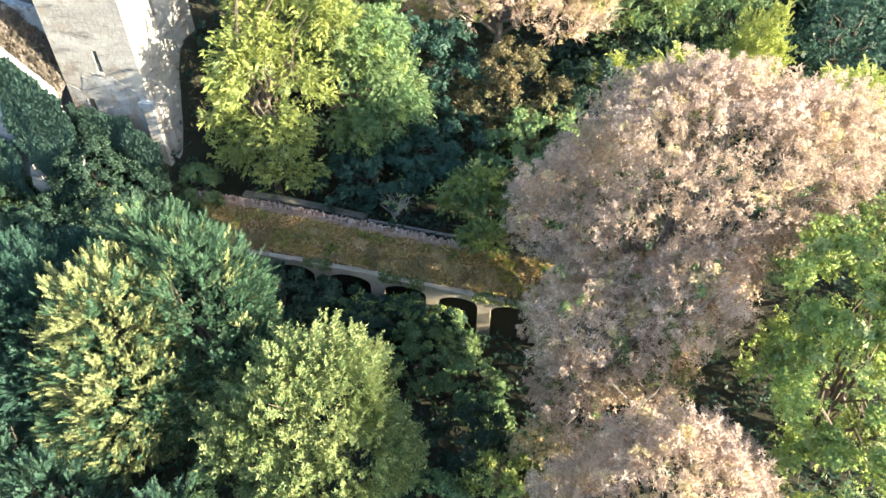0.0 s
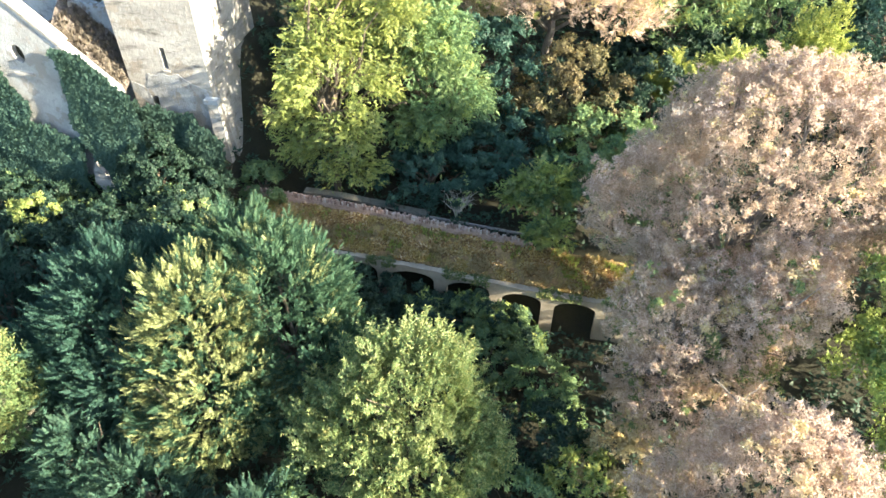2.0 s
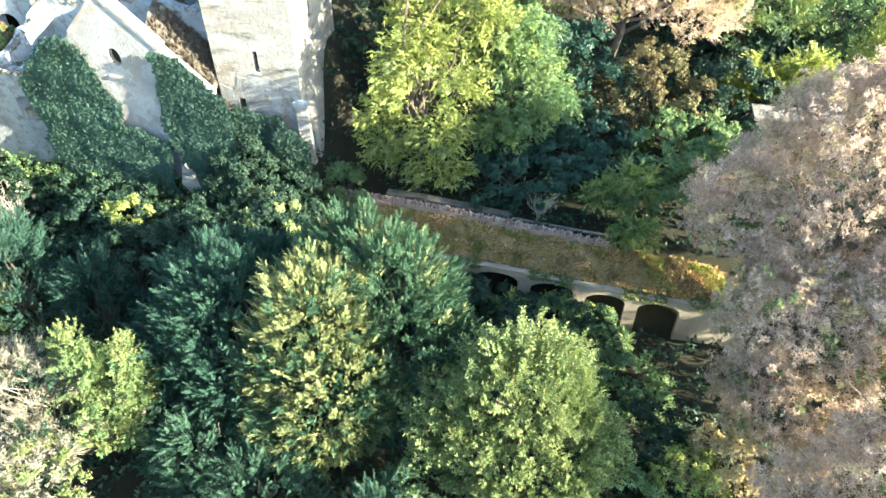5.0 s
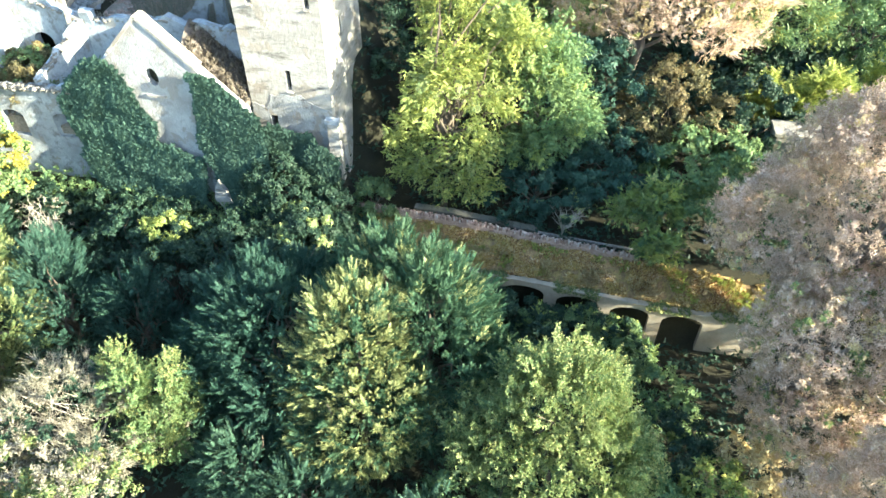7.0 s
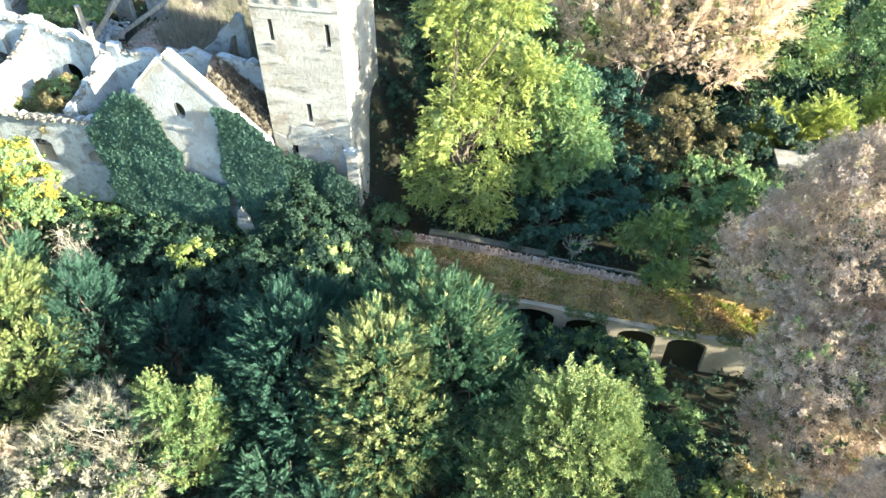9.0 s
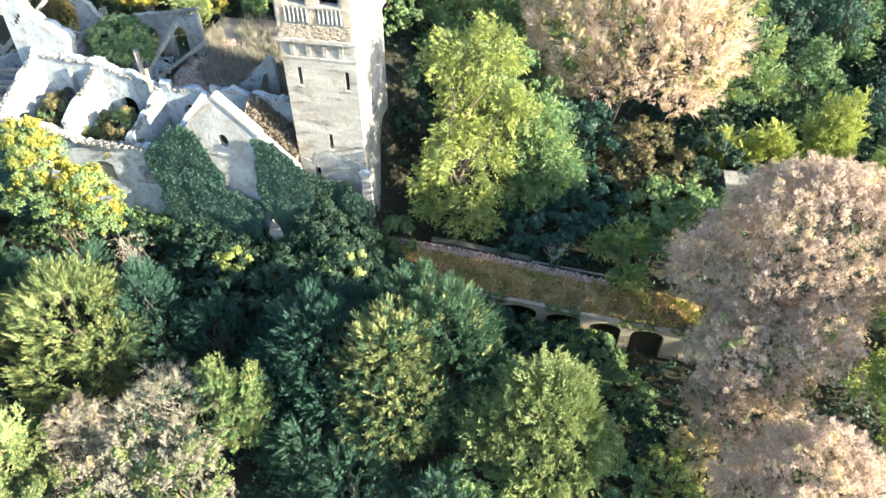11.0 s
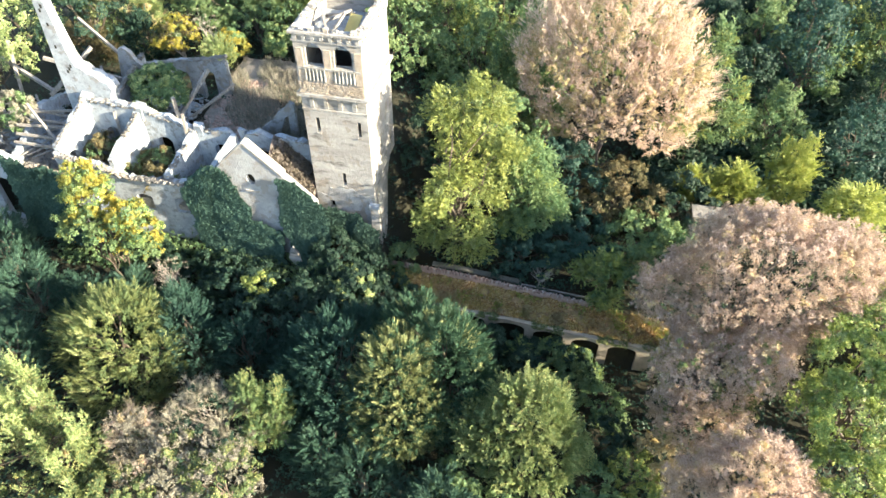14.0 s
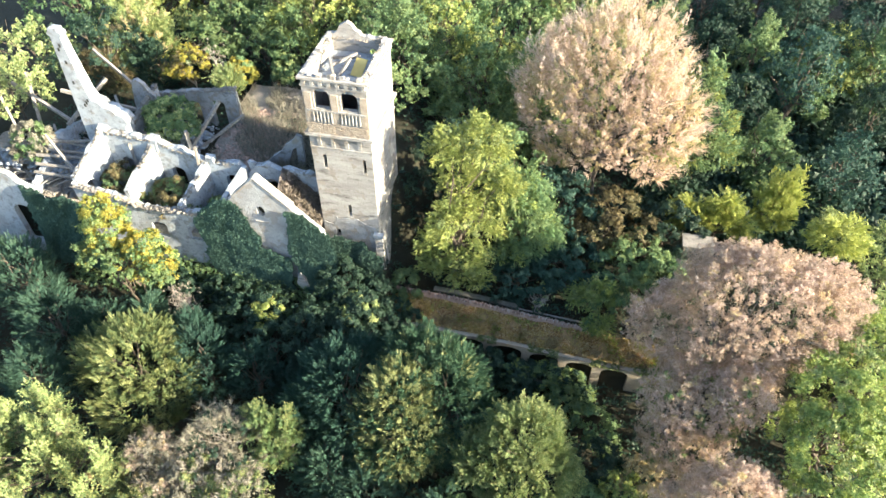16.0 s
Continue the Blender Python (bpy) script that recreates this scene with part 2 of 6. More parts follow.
def part_np(name, verts, faces, material, parent=None):
    """A mesh from arrays of corners (n, 3) and faces (m, 3) or (m, 4)."""
    me = bpy.data.meshes.new(name)
    me.vertices.add(len(verts))
    me.vertices.foreach_set("co", np.asarray(verts, np.float32).ravel())
    m, k = faces.shape
    me.loops.add(m * k)
    me.loops.foreach_set("vertex_index", np.asarray(faces, np.int32).ravel())
    me.polygons.add(m)
    me.polygons.foreach_set("loop_start", np.arange(0, m * k, k, dtype=np.int32))
    me.polygons.foreach_set("loop_total", np.full(m, k, np.int32))
    me.update(calc_edges=True)
    me.materials.append(material)
    ob = new(name, me)
    if parent is not None:
        ob.parent = parent
    return ob


def thing(name, label, category, group="", kind="", at=(0, 0, 0)):
    ob = tagged(new(name), label, category, group, kind)
    ob.location = at
    return ob


def box(bm, x0, x1, y0, y1, z0, z1, m=None):
    vs = [bm.verts.new((x, y, z)) for x in (x0, x1) for y in (y0, y1) for z in (z0, z1)]
    for f in ((0, 1, 3, 2), (4, 6, 7, 5), (0, 4, 5, 1), (2, 3, 7, 6), (0, 2, 6, 4), (1, 5, 7, 3)):
        bm.faces.new([vs[i] for i in f])
    if m is not None:
        bmesh.ops.transform(bm, matrix=m, verts=vs)
    return vs


def beam(bm, a, b, w, d):
    """A squared timber from a to b."""
    a, b = Vector(a), Vector(b)
    L = (b - a).length
    m = Matrix.Translation(a) @ (b - a).to_track_quat('Z', 'Y').to_matrix().to_4x4()
    box(bm, -w / 2, w / 2, -d / 2, d / 2, 0, L, m)


def slab(outline, holes, depth, m):
    """A plate with holes: outline and holes are loops of (u, v); depth along the third axis; m brings (u, v, w) into place."""
    bm = bmesh.new()
    edges = []
    for loop in [outline, *holes]:
        vs = [bm.verts.new((u, v, 0)) for u, v in loop]
        edges += [bm.edges.new((vs[i], vs[(i + 1) % len(vs)])) for i in range(len(vs))]
    made = bmesh.ops.triangle_fill(bm, use_beauty=True, use_dissolve=False, edges=edges)
    faces = [g for g in made["geom"] if isinstance(g, bmesh.types.BMFace)]
    ext = bmesh.ops.extrude_face_region(bm, geom=faces)
    bmesh.ops.translate(bm, vec=(0, 0, depth), verts=[g for g in ext["geom"] if isinstance(g, bmesh.types.BMVert)])
    bmesh.ops.recalc_face_normals(bm, faces=bm.faces)
    bmesh.ops.transform(bm, matrix=m, verts=bm.verts)
    return bm


def facing_y(x, y, z):
    """(u, v, w) to (x + u, y + w, z + v): a wall along x."""
    return Matrix(((1, 0, 0, x), (0, 0, 1, y), (0, 1, 0, z), (0, 0, 0, 1)))


def facing_x(x, y, z):
    """(u, v, w) to (x + w, y + u, z + v): a wall along y."""
    return Matrix(((0, 0, 1, x), (1, 0, 0, y), (0, 1, 0, z), (0, 0, 0, 1)))


def rect(u0, u1, v0, v1):
    return [(u0, v0), (u1, v0), (u1, v1), (u0, v1)]


def arch(u0, u1, v0, v1, rise, n=10):
    """An opening with an arched head: springing at v1, crown at v1 + rise."""
    c, r = (u0 + u1) / 2, (u1 - u0) / 2
    return [(u0, v0), (u1, v0)] + [(c + r * math.cos(math.pi * i / n), v1 + rise * math.sin(math.pi * i / n)) for i in range(n + 1)]


def ragged(pts, step, rough, rng):
    """The broken top of a wall: the line through pts with uneven steps."""
    out = []
    for (u0, v0), (u1, v1) in zip(pts, pts[1:]):
        n = max(1, int(math.hypot(u1 - u0, v1 - v0) / step))
        for i in range(n):
            k = i / n
            out.append((u0 + (u1 - u0) * k + (rng.uniform(-.3, .3) * step if i else 0), v0 + (v1 - v0) * k + rng.uniform(-rough, rough)))
    out.append(pts[-1])
    return out


# ---- foliage ----
def blade(base, tip, width, up):
    base, tip, up = np.array(base, float), np.array(tip, float), np.array(up, float)
    side = np.cross(tip - base, up)
    side = side / (np.linalg.norm(side) + 1e-9) * width / 2
    return [base - side, tip, base + side]


def rosette(n, length, width, rise, rng, wobble=.5):
    out = []
    for i in range(n):
        a = 2 * math.pi * i / n + rng.uniform(-.4, .4)
        L, e = length * rng.uniform(.7, 1.2), rise + rng.uniform(-wobble, wobble)
        d = np.array((math.cos(a) * math.cos(e), math.sin(a) * math.cos(e), math.sin(e)))
        o = np.array((rng.uniform(-1, 1), rng.uniform(-1, 1), rng.uniform(-.6, .6))) * length * .75
        out.append(blade(o, o + d * L, width * rng.uniform(.7, 1.2), (d[1] * .3, -d[0] * .3, 1)))
    return np.array(out)


def frond(n, length, leaflet, width, droop):
    out = []
    for i in range(n):
        k = (i + .6) / n
        c = np.array((length * k, 0, -droop * k * k * length))
        for s in (-1, 1):
            out.append(blade(c, c + np.array((leaflet * .35, s * leaflet * (1.05 - .45 * k), -leaflet * .3)), width, (0, 0, 1)))
    return np.array(out)


def spray(n, length, width, spread, rng):
    out = []
    for i in range(n):
        a, e = rng.uniform(-spread, spread), rng.uniform(-.35, .55)
        d = np.array((math.cos(a) * math.cos(e), math.sin(a) * math.cos(e), math.sin(e)))
        o = d * length * rng.uniform(0, .35)
        out.append(blade(o, o + d * length * rng.uniform(.55, 1.0), width, (rng.uniform(-.5, .5), rng.uniform(-.5, .5), 1)))
    return np.array(out)


def fan(n, length, side, width, rng):
    """A flat conifer branchlet: a tapering axis with pairs of side sprays."""
    out = [blade((length * .5, 0, 0), (length, 0, .02), width, (0, 0, 1))]
    for i in range(n):
        k = (i + .4) / n
        c = np.array((length * k, 0, rng.uniform(-.03, .03)))
        L = side * (1.1 - .6 * k) * rng.uniform(.8, 1.2)
        for q in (-1, 1):
            out.append(blade(c, c + np.array((L * .75, q * L * .7, rng.uniform(-.05, .07))), width, (rng.uniform(-.3, .3), q * .3, 1)))
    return np.array(out)


def leafy(n, length, leaf_length, width, rng):
    """A shoot with narrow leaves set round it, rising to its tip."""
    out = []
    for i in range(n):
        k, a = (i + .5) / n, 2.4 * i + rng.uniform(-.4, .4)
        c = np.array((length * k, 0, 0))
        d = np.array((.65, math.cos(a) * .8, math.sin(a) * .8)) * leaf_length * rng.uniform(.75, 1.15)
        out.append(blade(c, c + d, width, (0, -math.sin(a), math.cos(a) + .4)))
    return np.array(out)


def star(n, length, width, rng):
    """A dry tuft: thin stalks spreading from one point."""
    out = []
    for i in range(n):
        d = np.array((rng.gauss(0, 1) + .5, rng.gauss(0, 1), rng.gauss(0, 1)))
        d /= np.linalg.norm(d) + 1e-9
        out.append(blade(d * length * .2, d * length * rng.uniform(.7, 1.15), width, (rng.uniform(-1, 1), rng.uniform(-1, 1), 1)))
    return np.array(out)


_r = random.Random(5)
TEMPLATES = {
    "broad": [rosette(9, .25, .17, .3, _r) for _ in range(4)],
    "small": [rosette(11, .17, .115, .4, _r) for _ in range(4)],
    "fine": [rosette(12, .135, .075, .5, _r) for _ in range(4)],
    "frond": [frond(7, .80, .24, .11, .35), frond(6, .65, .22, .10, .55)],
    "leaflet": [frond(7, .42, .13, .075, .45), frond(6, .36, .12, .07, .7)],
    "ivy": [rosette(6, .19, .18, .15, _r, .2) for _ in range(4)],
    "fan": [fan(5, .56, .155, .055, _r) for _ in range(4)],
    "leafy": [leafy(10, .46, .17, .075, _r) for _ in range(4)],
    "star": [star(9, .24, .045, _r) for _ in range(4)],
    "twig": [spray(5, .95, .03, .35, _r) for _ in range(3)],
    "wood": [rosette(9, .26, .185, .35, _r) for _ in range(4)],
    "low": [rosette(5, .38, .27, .3, _r) for _ in range(3)],
    "tuft": [spray(10, .38, .06, .6, _r) for _ in range(3)],
}


def foliage(pos, out, kind, rng, size=1.0, tilt=0.5):
    """Leaf groups of a kind at pos (n, 3), growing towards out (n, 3). Gives corners and faces."""
    n = len(pos)
    out = out + rng.normal(0, tilt, (n, 3)) * .6
    out /= np.linalg.norm(out, axis=1)[:, None] + 1e-9
    ref = rng.normal(0, 1, (n, 3))
    side = np.cross(out, ref)
    side /= np.linalg.norm(side, axis=1)[:, None] + 1e-9
    third = np.cross(out, side)
    along = kind in ("tuft", "frond", "leaflet", "fan", "leafy", "star", "twig")          # these grow along out, the rosettes lie across it
    R = np.stack((out, side, third), 2) if along else np.stack((side, third, out), 2)
    if along:                                           # keep the blade's upper face up
        flip = R[:, 2, 2] < 0
        R[flip, :, 1] *= -1
        R[flip, :, 2] *= -1
    pick = rng.integers(0, len(TEMPLATES[kind]), n)
    s = size * rng.uniform(.75, 1.3, n)
    vs = []
    for k, t in enumerate(TEMPLATES[kind]):
        m = pick == k
        flat = t.reshape(-1, 3)
        v = np.einsum('nij,kj->nki', R[m], flat) * s[m, None, None] + pos[m][:, None, :]
        vs.append(v.reshape(-1, 3))
    v = np.concatenate(vs)
    return v, np.arange(len(v)).reshape(-1, 3)


def exposed(pts, lobes, own, depth):
    """Which points are not buried inside another lobe."""
    keep = np.ones(len(pts), bool)
    for j, (c, r) in enumerate(lobes):
        if j != own:
            keep &= (((pts - np.array(c)) / np.array(r)) ** 2).sum(1) > depth * depth
    return keep


def crown_points(lobes, n, clump, rng, shell=0.55, low=-0.35):
    """Places of leaf groups: clumps set over the outside of each lobe (centre, radii), uneven, open below."""
    area = np.array([(r[0] * r[1] + r[0] * r[2] + r[1] * r[2]) for _, r in lobes])
    P, D = [], []
    for j, ((c, r), share) in enumerate(zip(lobes, area / area.sum())):
        m = max(8, int(n * share * 1.6))
        nc = max(6, int(area.sum() * share * .92 / clump ** 2))
        d = rng.normal(0, 1, (nc * 3, 3))
        d /= np.linalg.norm(d, axis=1)[:, None]
        d = d[d[:, 2] > low][:nc]
        rad = rng.uniform(shell, 1.06, len(d)) ** .6
        cc = d * rad[:, None] * np.array(r) + np.array(c)
        cr = clump * rng.uniform(.6, 1.35, len(d))
        i = rng.integers(0, len(d), m)
        e = rng.normal(0, 1, (m, 3))
        e /= np.linalg.norm(e, axis=1)[:, None]
        e = e + d[i] * .7 + np.array((0, 0, .35))
        e /= np.linalg.norm(e, axis=1)[:, None]
        p = cc[i] + e * (cr[i] * rng.uniform(.2, 1.1, m) ** .8)[:, None] * np.array((1, 1, .7))
        keep = exposed(p, lobes, j, .8)
        P.append(p[keep])
        D.append(e[keep])
    P, D = np.concatenate(P), np.concatenate(D)
    pick = rng.permutation(len(P))[:n]
    return P[pick], D[pick]


def plume_points(lobes, n, rng, length, width, up, per, low=-.45):
    """Places of sprays in tapering plumes that grow out of the lobes, bending up (or drooping, up < 0)."""
    area = np.array([(r[0] * r[1] + r[0] * r[2] + r[1] * r[2]) for _, r in lobes])
    T_, E_ = [], []
    for j, ((c, r), share) in enumerate(zip(lobes, area / area.sum())):
        nb = max(6, int(n / per * share * 2.0))
        d = rng.normal(0, 1, (nb * 3, 3))
        d /= np.linalg.norm(d, axis=1)[:, None]
        d = d[d[:, 2] > low][:nb]
        tip = d * (rng.uniform(.74, 1.15, len(d)) ** .8)[:, None] * np.array(r) + np.array(c)
        e = d * np.array((1, 1, .6)) + rng.normal(0, .2, (len(d), 3)) + np.array((0, 0, up))
        keep = exposed(tip, lobes, j, .86)
        T_.append(tip[keep])
        E_.append(e[keep])
    tip, e = np.concatenate(T_), np.concatenate(E_)
    pick = rng.permutation(len(tip))[:max(4, n // per)]
    tip, e = tip[pick], e[pick]
    e /= np.linalg.norm(e, axis=1)[:, None] + 1e-9
    L = length * rng.uniform(.65, 1.4, len(tip))
    i = np.repeat(np.arange(len(tip)), max(1, n // len(tip)))
    m = len(i)
    s = rng.uniform(0, 1, m) ** .8
    q = rng.normal(0, 1, (m, 3))
    q -= (q * e[i]).sum(1)[:, None] * e[i]
    q /= np.linalg.norm(q, axis=1)[:, None] + 1e-9
    w = width * L[i] * (.12 + s) * (1.1 - .4 * s) * rng.uniform(.45, 1, m)
    return tip[i] - e[i] * (L[i] * s)[:, None] + q * w[:, None], e[i] + q * (.16 + .34 * s)[:, None]


def tube(bm, pts, radii, sides=7):
    rings = []
    for i, (p, r) in enumerate(zip(pts, radii)):
        a, b = Vector(pts[max(0, i - 1)]), Vector(pts[min(len(pts) - 1, i + 1)])
        q = (b - a).to_track_quat('Z', 'Y')
        rings.append([bm.verts.new(Vector(p) + q @ Vector((r * math.cos(2 * math.pi * k / sides), r * math.sin(2 * math.pi * k / sides), 0))) for k in range(sides)])
    for a, b in zip(rings, rings[1:]):
        for k in range(sides):
            bm.faces.new((a[k], a[(k + 1) % sides], b[(k + 1) % sides], b[k]))
    bm.faces.new(rings[-1])
    bm.faces.new(rings[0][::-1])


def limb(bm, a, b, r0, r1, rng, bend=.12, n=5):
    a, b = Vector(a), Vector(b)
    L = (b - a).length
    pts = [a.lerp(b, i / n) + Vector((rng.uniform(-1, 1), rng.uniform(-1, 1), rng.uniform(-.5, 1) + (1 - abs(2 * i / n - 1)))) * (L * bend * (0 < i < n)) for i in range(n + 1)]
    tube(bm, pts, [r0 + (r1 - r0) * i / n for i in range(n + 1)], 6)
    return pts


def tree(name, label, category, x, y, ground, lobes, kind, mat, count, seed, clump=.8, size=1.0, trunk=.28, trunk_mat=None, tilt=.5, low=-.35, shell=.55, twigs=0, extra=None, plumes=None, group="", plume=None):
    """A tree: tapered trunk with limbs into each lobe, and a crown of leaf groups. Lobes are (dx, dy, z, rx, ry, rz), z in the world."""
    rng, rr = np.random.default_rng(seed), random.Random(seed)
    th = thing(name, label, category, group, at=(x, y, ground))
    lb = [((a, b, c - ground), (p, q, r)) for a, b, c, p, q, r in lobes]
    bm = bmesh.new()
    top = max(c[2] for c, _ in lb)
    fork = top * .45
    limb(bm, (0, 0, -.3), (lb[0][0][0] * .6, lb[0][0][1] * .6, top), trunk, trunk * .2, rr, .03, 7)
    for c, r in lb:
        for _ in range(3 + twigs):
            e = Vector(c) + Vector((rr.uniform(-.8, .8) * r[0], rr.uniform(-.8, .8) * r[1], rr.uniform(-.2, .85) * r[2]))
            k = rr.uniform(.55, 1.0)
            s = Vector((lb[0][0][0] * .6 * fork * k / top, lb[0][0][1] * .6 * fork * k / top, fork * k))
            lm = bm if group else bmesh.new()
            pts = limb(lm, s, e, trunk * .45, trunk * .07, rr, .08)
            for _ in range(twigs):
                o = pts[rr.randint(2, 4)]
                d = Vector((rr.uniform(-1, 1), rr.uniform(-1, 1), rr.uniform(-.1, 1))).normalized()
                limb(lm, o, o + d * rr.uniform(.25, .5) * max(r), trunk * .12, trunk * .03, rr, .08, 4)
            if not group:
                part("limb", lm, trunk_mat or BARK, th)
    part("trunk", bm, trunk_mat or BARK, th)
    p, d = plume_points(lb, count, rng, *plume) if plume else crown_points(lb, count, clump, rng, shell, low)
    if plume:                               # thinner leafage deeper in the crown
        p2, d2 = crown_points([(c, (r[0] * .74, r[1] * .74, r[2] * .74)) for c, r in lb], count // 8, 1.0, rng, .6, -.6)
        p, d = np.concatenate((p, p2)), np.concatenate((d, d2))
    v, f = foliage(p, d, kind, rng, size, tilt)
    part_np("crown", v, f, mat, th)
    if plumes:                              # upright shoots standing out of the crown's top
        n2, high, m2 = plumes
        pp, dd = [], []
        for _ in range(n2):
            c, r = lb[rng.integers(0, len(lb))]
            a, q = rng.uniform(0, 6.28), rng.uniform(0, .8)
            b = np.array((c[0] + r[0] * q * math.cos(a), c[1] + r[1] * q * math.sin(a), c[2] + r[2] * math.sqrt(1 - q * q) * .95))
            m = rng.integers(14, 30)
            k = rng.uniform(0, 1, m)
            w = rng.normal(0, 1, (m, 3)) * (.20 * (1 - k) + .05)[:, None]
            lean = rng.normal(0, .18, 2)
            pp.append(b + w + np.stack((lean[0] * k, lean[1] * k, k * high * rng.uniform(.6, 1.2)), 1))
            dd.append(w * 2 + np.array((0, 0, .8)))
        v, f = foliage(np.concatenate(pp), np.concatenate(dd), "leafy", rng, .8, .3)
        part_np("shoot_tuft", v, f, m2, th)
    for k2, m2, n2, s2 in (extra if isinstance(extra, list) else [extra] if extra else []):
        p, d = plume_points(lb, n2, rng, *plume) if plume else crown_points(lb, n2, clump * 1.15, rng, shell, low)
        v, f = foliage(p, d, k2, rng, s2, tilt)
        part_np("crown", v, f, m2, th)
    return th


def conifer(name, label, x, y, ground, lobes, mat, count, seed, size=1.0, clump=.95, tips=None):
    """A dense bushy conifer: flat branchlets in tapering plumes that grow outwards and up, some with tips coloured as
    if sunlit.
    """
    extra = [("fan", tips[0], tips[1], size * .95)] if tips else None
    return tree(name, label, "conifer", x, y, ground, lobes, "fan", mat, count, seed, clump=clump, size=size, trunk=.26, tilt=.06, plume=(1.25, .19, .75, 15), extra=extra)


# ---- ground ----
def sst(a, b, v):
    k = min(1.0, max(0.0, (v - a) / (b - a)))
    return k * k * (3 - 2 * k)


def ground_z(x, y):
    left = -9.0 + 3.5 * sst(-20, -8, y) + 5.0 * sst(-7, -1, y) + 7.0 * sst(0.5, 5.5, y)
    right = -9.6 + 5.4 * sst(-3.9, -1.6, y) + 2.2 * sst(0, 16, y) + 3 * sst(16, 60, y)
    k = sst(-1.5, 5.0, x)
    z = left * (1 - k) + right * k
    z += 6 * sst(60, 160, y) - 3 * sst(32, 60, x) * (1 - sst(-3.9, 20, y)) * .3
    return z + .35 * noise.noise((x * .18, y * .18, 3.1)) + .15 * noise.noise((x * .6, y * .6, 1.7))


def grid_axis(lo, hi, step, far):
    a = list(np.arange(lo, hi + .01, step))
    out, s = [], step
    v = hi
    while v < far:
        s *= 1.6
        v += s
        out.append(v)
    pre, s, v = [], step, lo
    while v > -far:
        s *= 1.6
        v -= s
        pre.append(v)
    return pre[::-1] + a + out


gx, gy = grid_axis(-50, 60, 1.0, 1500), grid_axis(-36, 60, 1.0, 1500)
gv = [(x, y, ground_z(x, y)) for y in gy for x in gx]
nx = len(gx)
gf = np.array([(j * nx + i, j * nx + i + 1, (j + 1) * nx + i + 1, (j + 1) * nx + i) for j in range(len(gy) - 1) for i in range(nx - 1)])
ground = part_np("ground", np.array(gv), gf, SOIL_AND_SHADE)
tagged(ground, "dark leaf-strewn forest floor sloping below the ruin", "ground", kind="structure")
for p in ground.data.polygons:
    p.use_smooth = True

# ---- tower ----
TX0, TX1, TY0, TY1 = -6.0, -0.15, 0.0, 7.6
tower = thing("tower", "tall square cream plastered stone tower, roofless and weathered", "tower", at=(-3, 3.8, 0))
tinv = Matrix.Translation((3, -3.8, 0))
rt = random.Random(11)


def tpart(name, bm, mat, label=""):
    bmesh.ops.transform(bm, matrix=tinv, verts=bm.verts)
    return part(name, bm, mat, tower, label)


T_WALL = .5
slits = [rect(1.21 - .16, 1.21 + .16, 11.4, 12.85), rect(5.02 - .16, 5.02 + .16, 11.3, 12.8), rect(3.03 - .17, 3.03 + .17, 5.5, 6.95), rect(1.25, 1.75, 2.4, 3.4)]
wins = [arch(.98, 2.42, 17.95, 19.2, .75), arch(3.42, 4.95, 17.95, 19.2, .75)]
top_front = ragged([(0, 21.0), (5.85, 21.0)], .5, .08, rt)
tpart("wall", slab([(0, -1), (5.85, -1)] + top_front[::-1], slits + wins, T_WALL, facing_y(TX0, TY0, 0)), PLASTER)
top_side = ragged([(0, 21.0), (6.6, 21.05)], .6, .10, rt)
tpart("wall", slab([(0, -1), (6.6, -1)] + top_side[::-1], [rect(2.6, 2.95, 8.2, 9.5), rect(4.3, 5.0, 3.1, 5.0)], T_WALL, facing_x(TX1 - T_WALL, TY0 + .5, 0)), PLASTER)
tpart("wall", slab([(0, -1), (6.6, -1)] + ragged([(0, 21.0), (6.6, 20.8)], .5, .14, rt)[::-1], [], T_WALL, facing_x(TX0, TY0 + .5, 0)), PLASTER)
back = ragged([(0, 21.2), (.8, 21.3), (1.15, 21.75), (1.5, 22.25), (2.0, 22.45), (2.45, 22.25), (2.8, 21.75), (3.3, 21.3), (5.85, 21.1)], .3, .09, rt)
tpart("wall", slab([(0, -1), (5.85, -1)] + back[::-1], [arch(3.9, 4.9, 17.8, 19.6, .5)], T_WALL, facing_y(TX0, TY1 - T_WALL, 0)), PLASTER)


def ring(z0, z1, out):
    """A band round the tower."""
    bm = bmesh.new()
    x0, x1, y0, y1 = TX0, TX1, TY0, TY1
    for a in ((x0 - out, x1 + out, y0 - out, y0 - .002), (x0 - out, x1 + out, y1 + .002, y1 + out), (x0 - out, x0 - .002, y0 - .002, y1 + .002), (x1 + .002, x1 + out, y0 - .002, y1 + .002)):
        box(bm, *a, z0, z1)
    return bm


tpart("string_course", ring(13.62, 13.78, .07), PLASTER)
lower_cornice = tpart("cornice", ring(15.05, 15.32, .28), PLASTER)
tpart("cornice", ring(20.1, 20.3, .10), PLASTER)
rim = tpart("coping", ring(20.78, 20.98, .24), PLASTER)
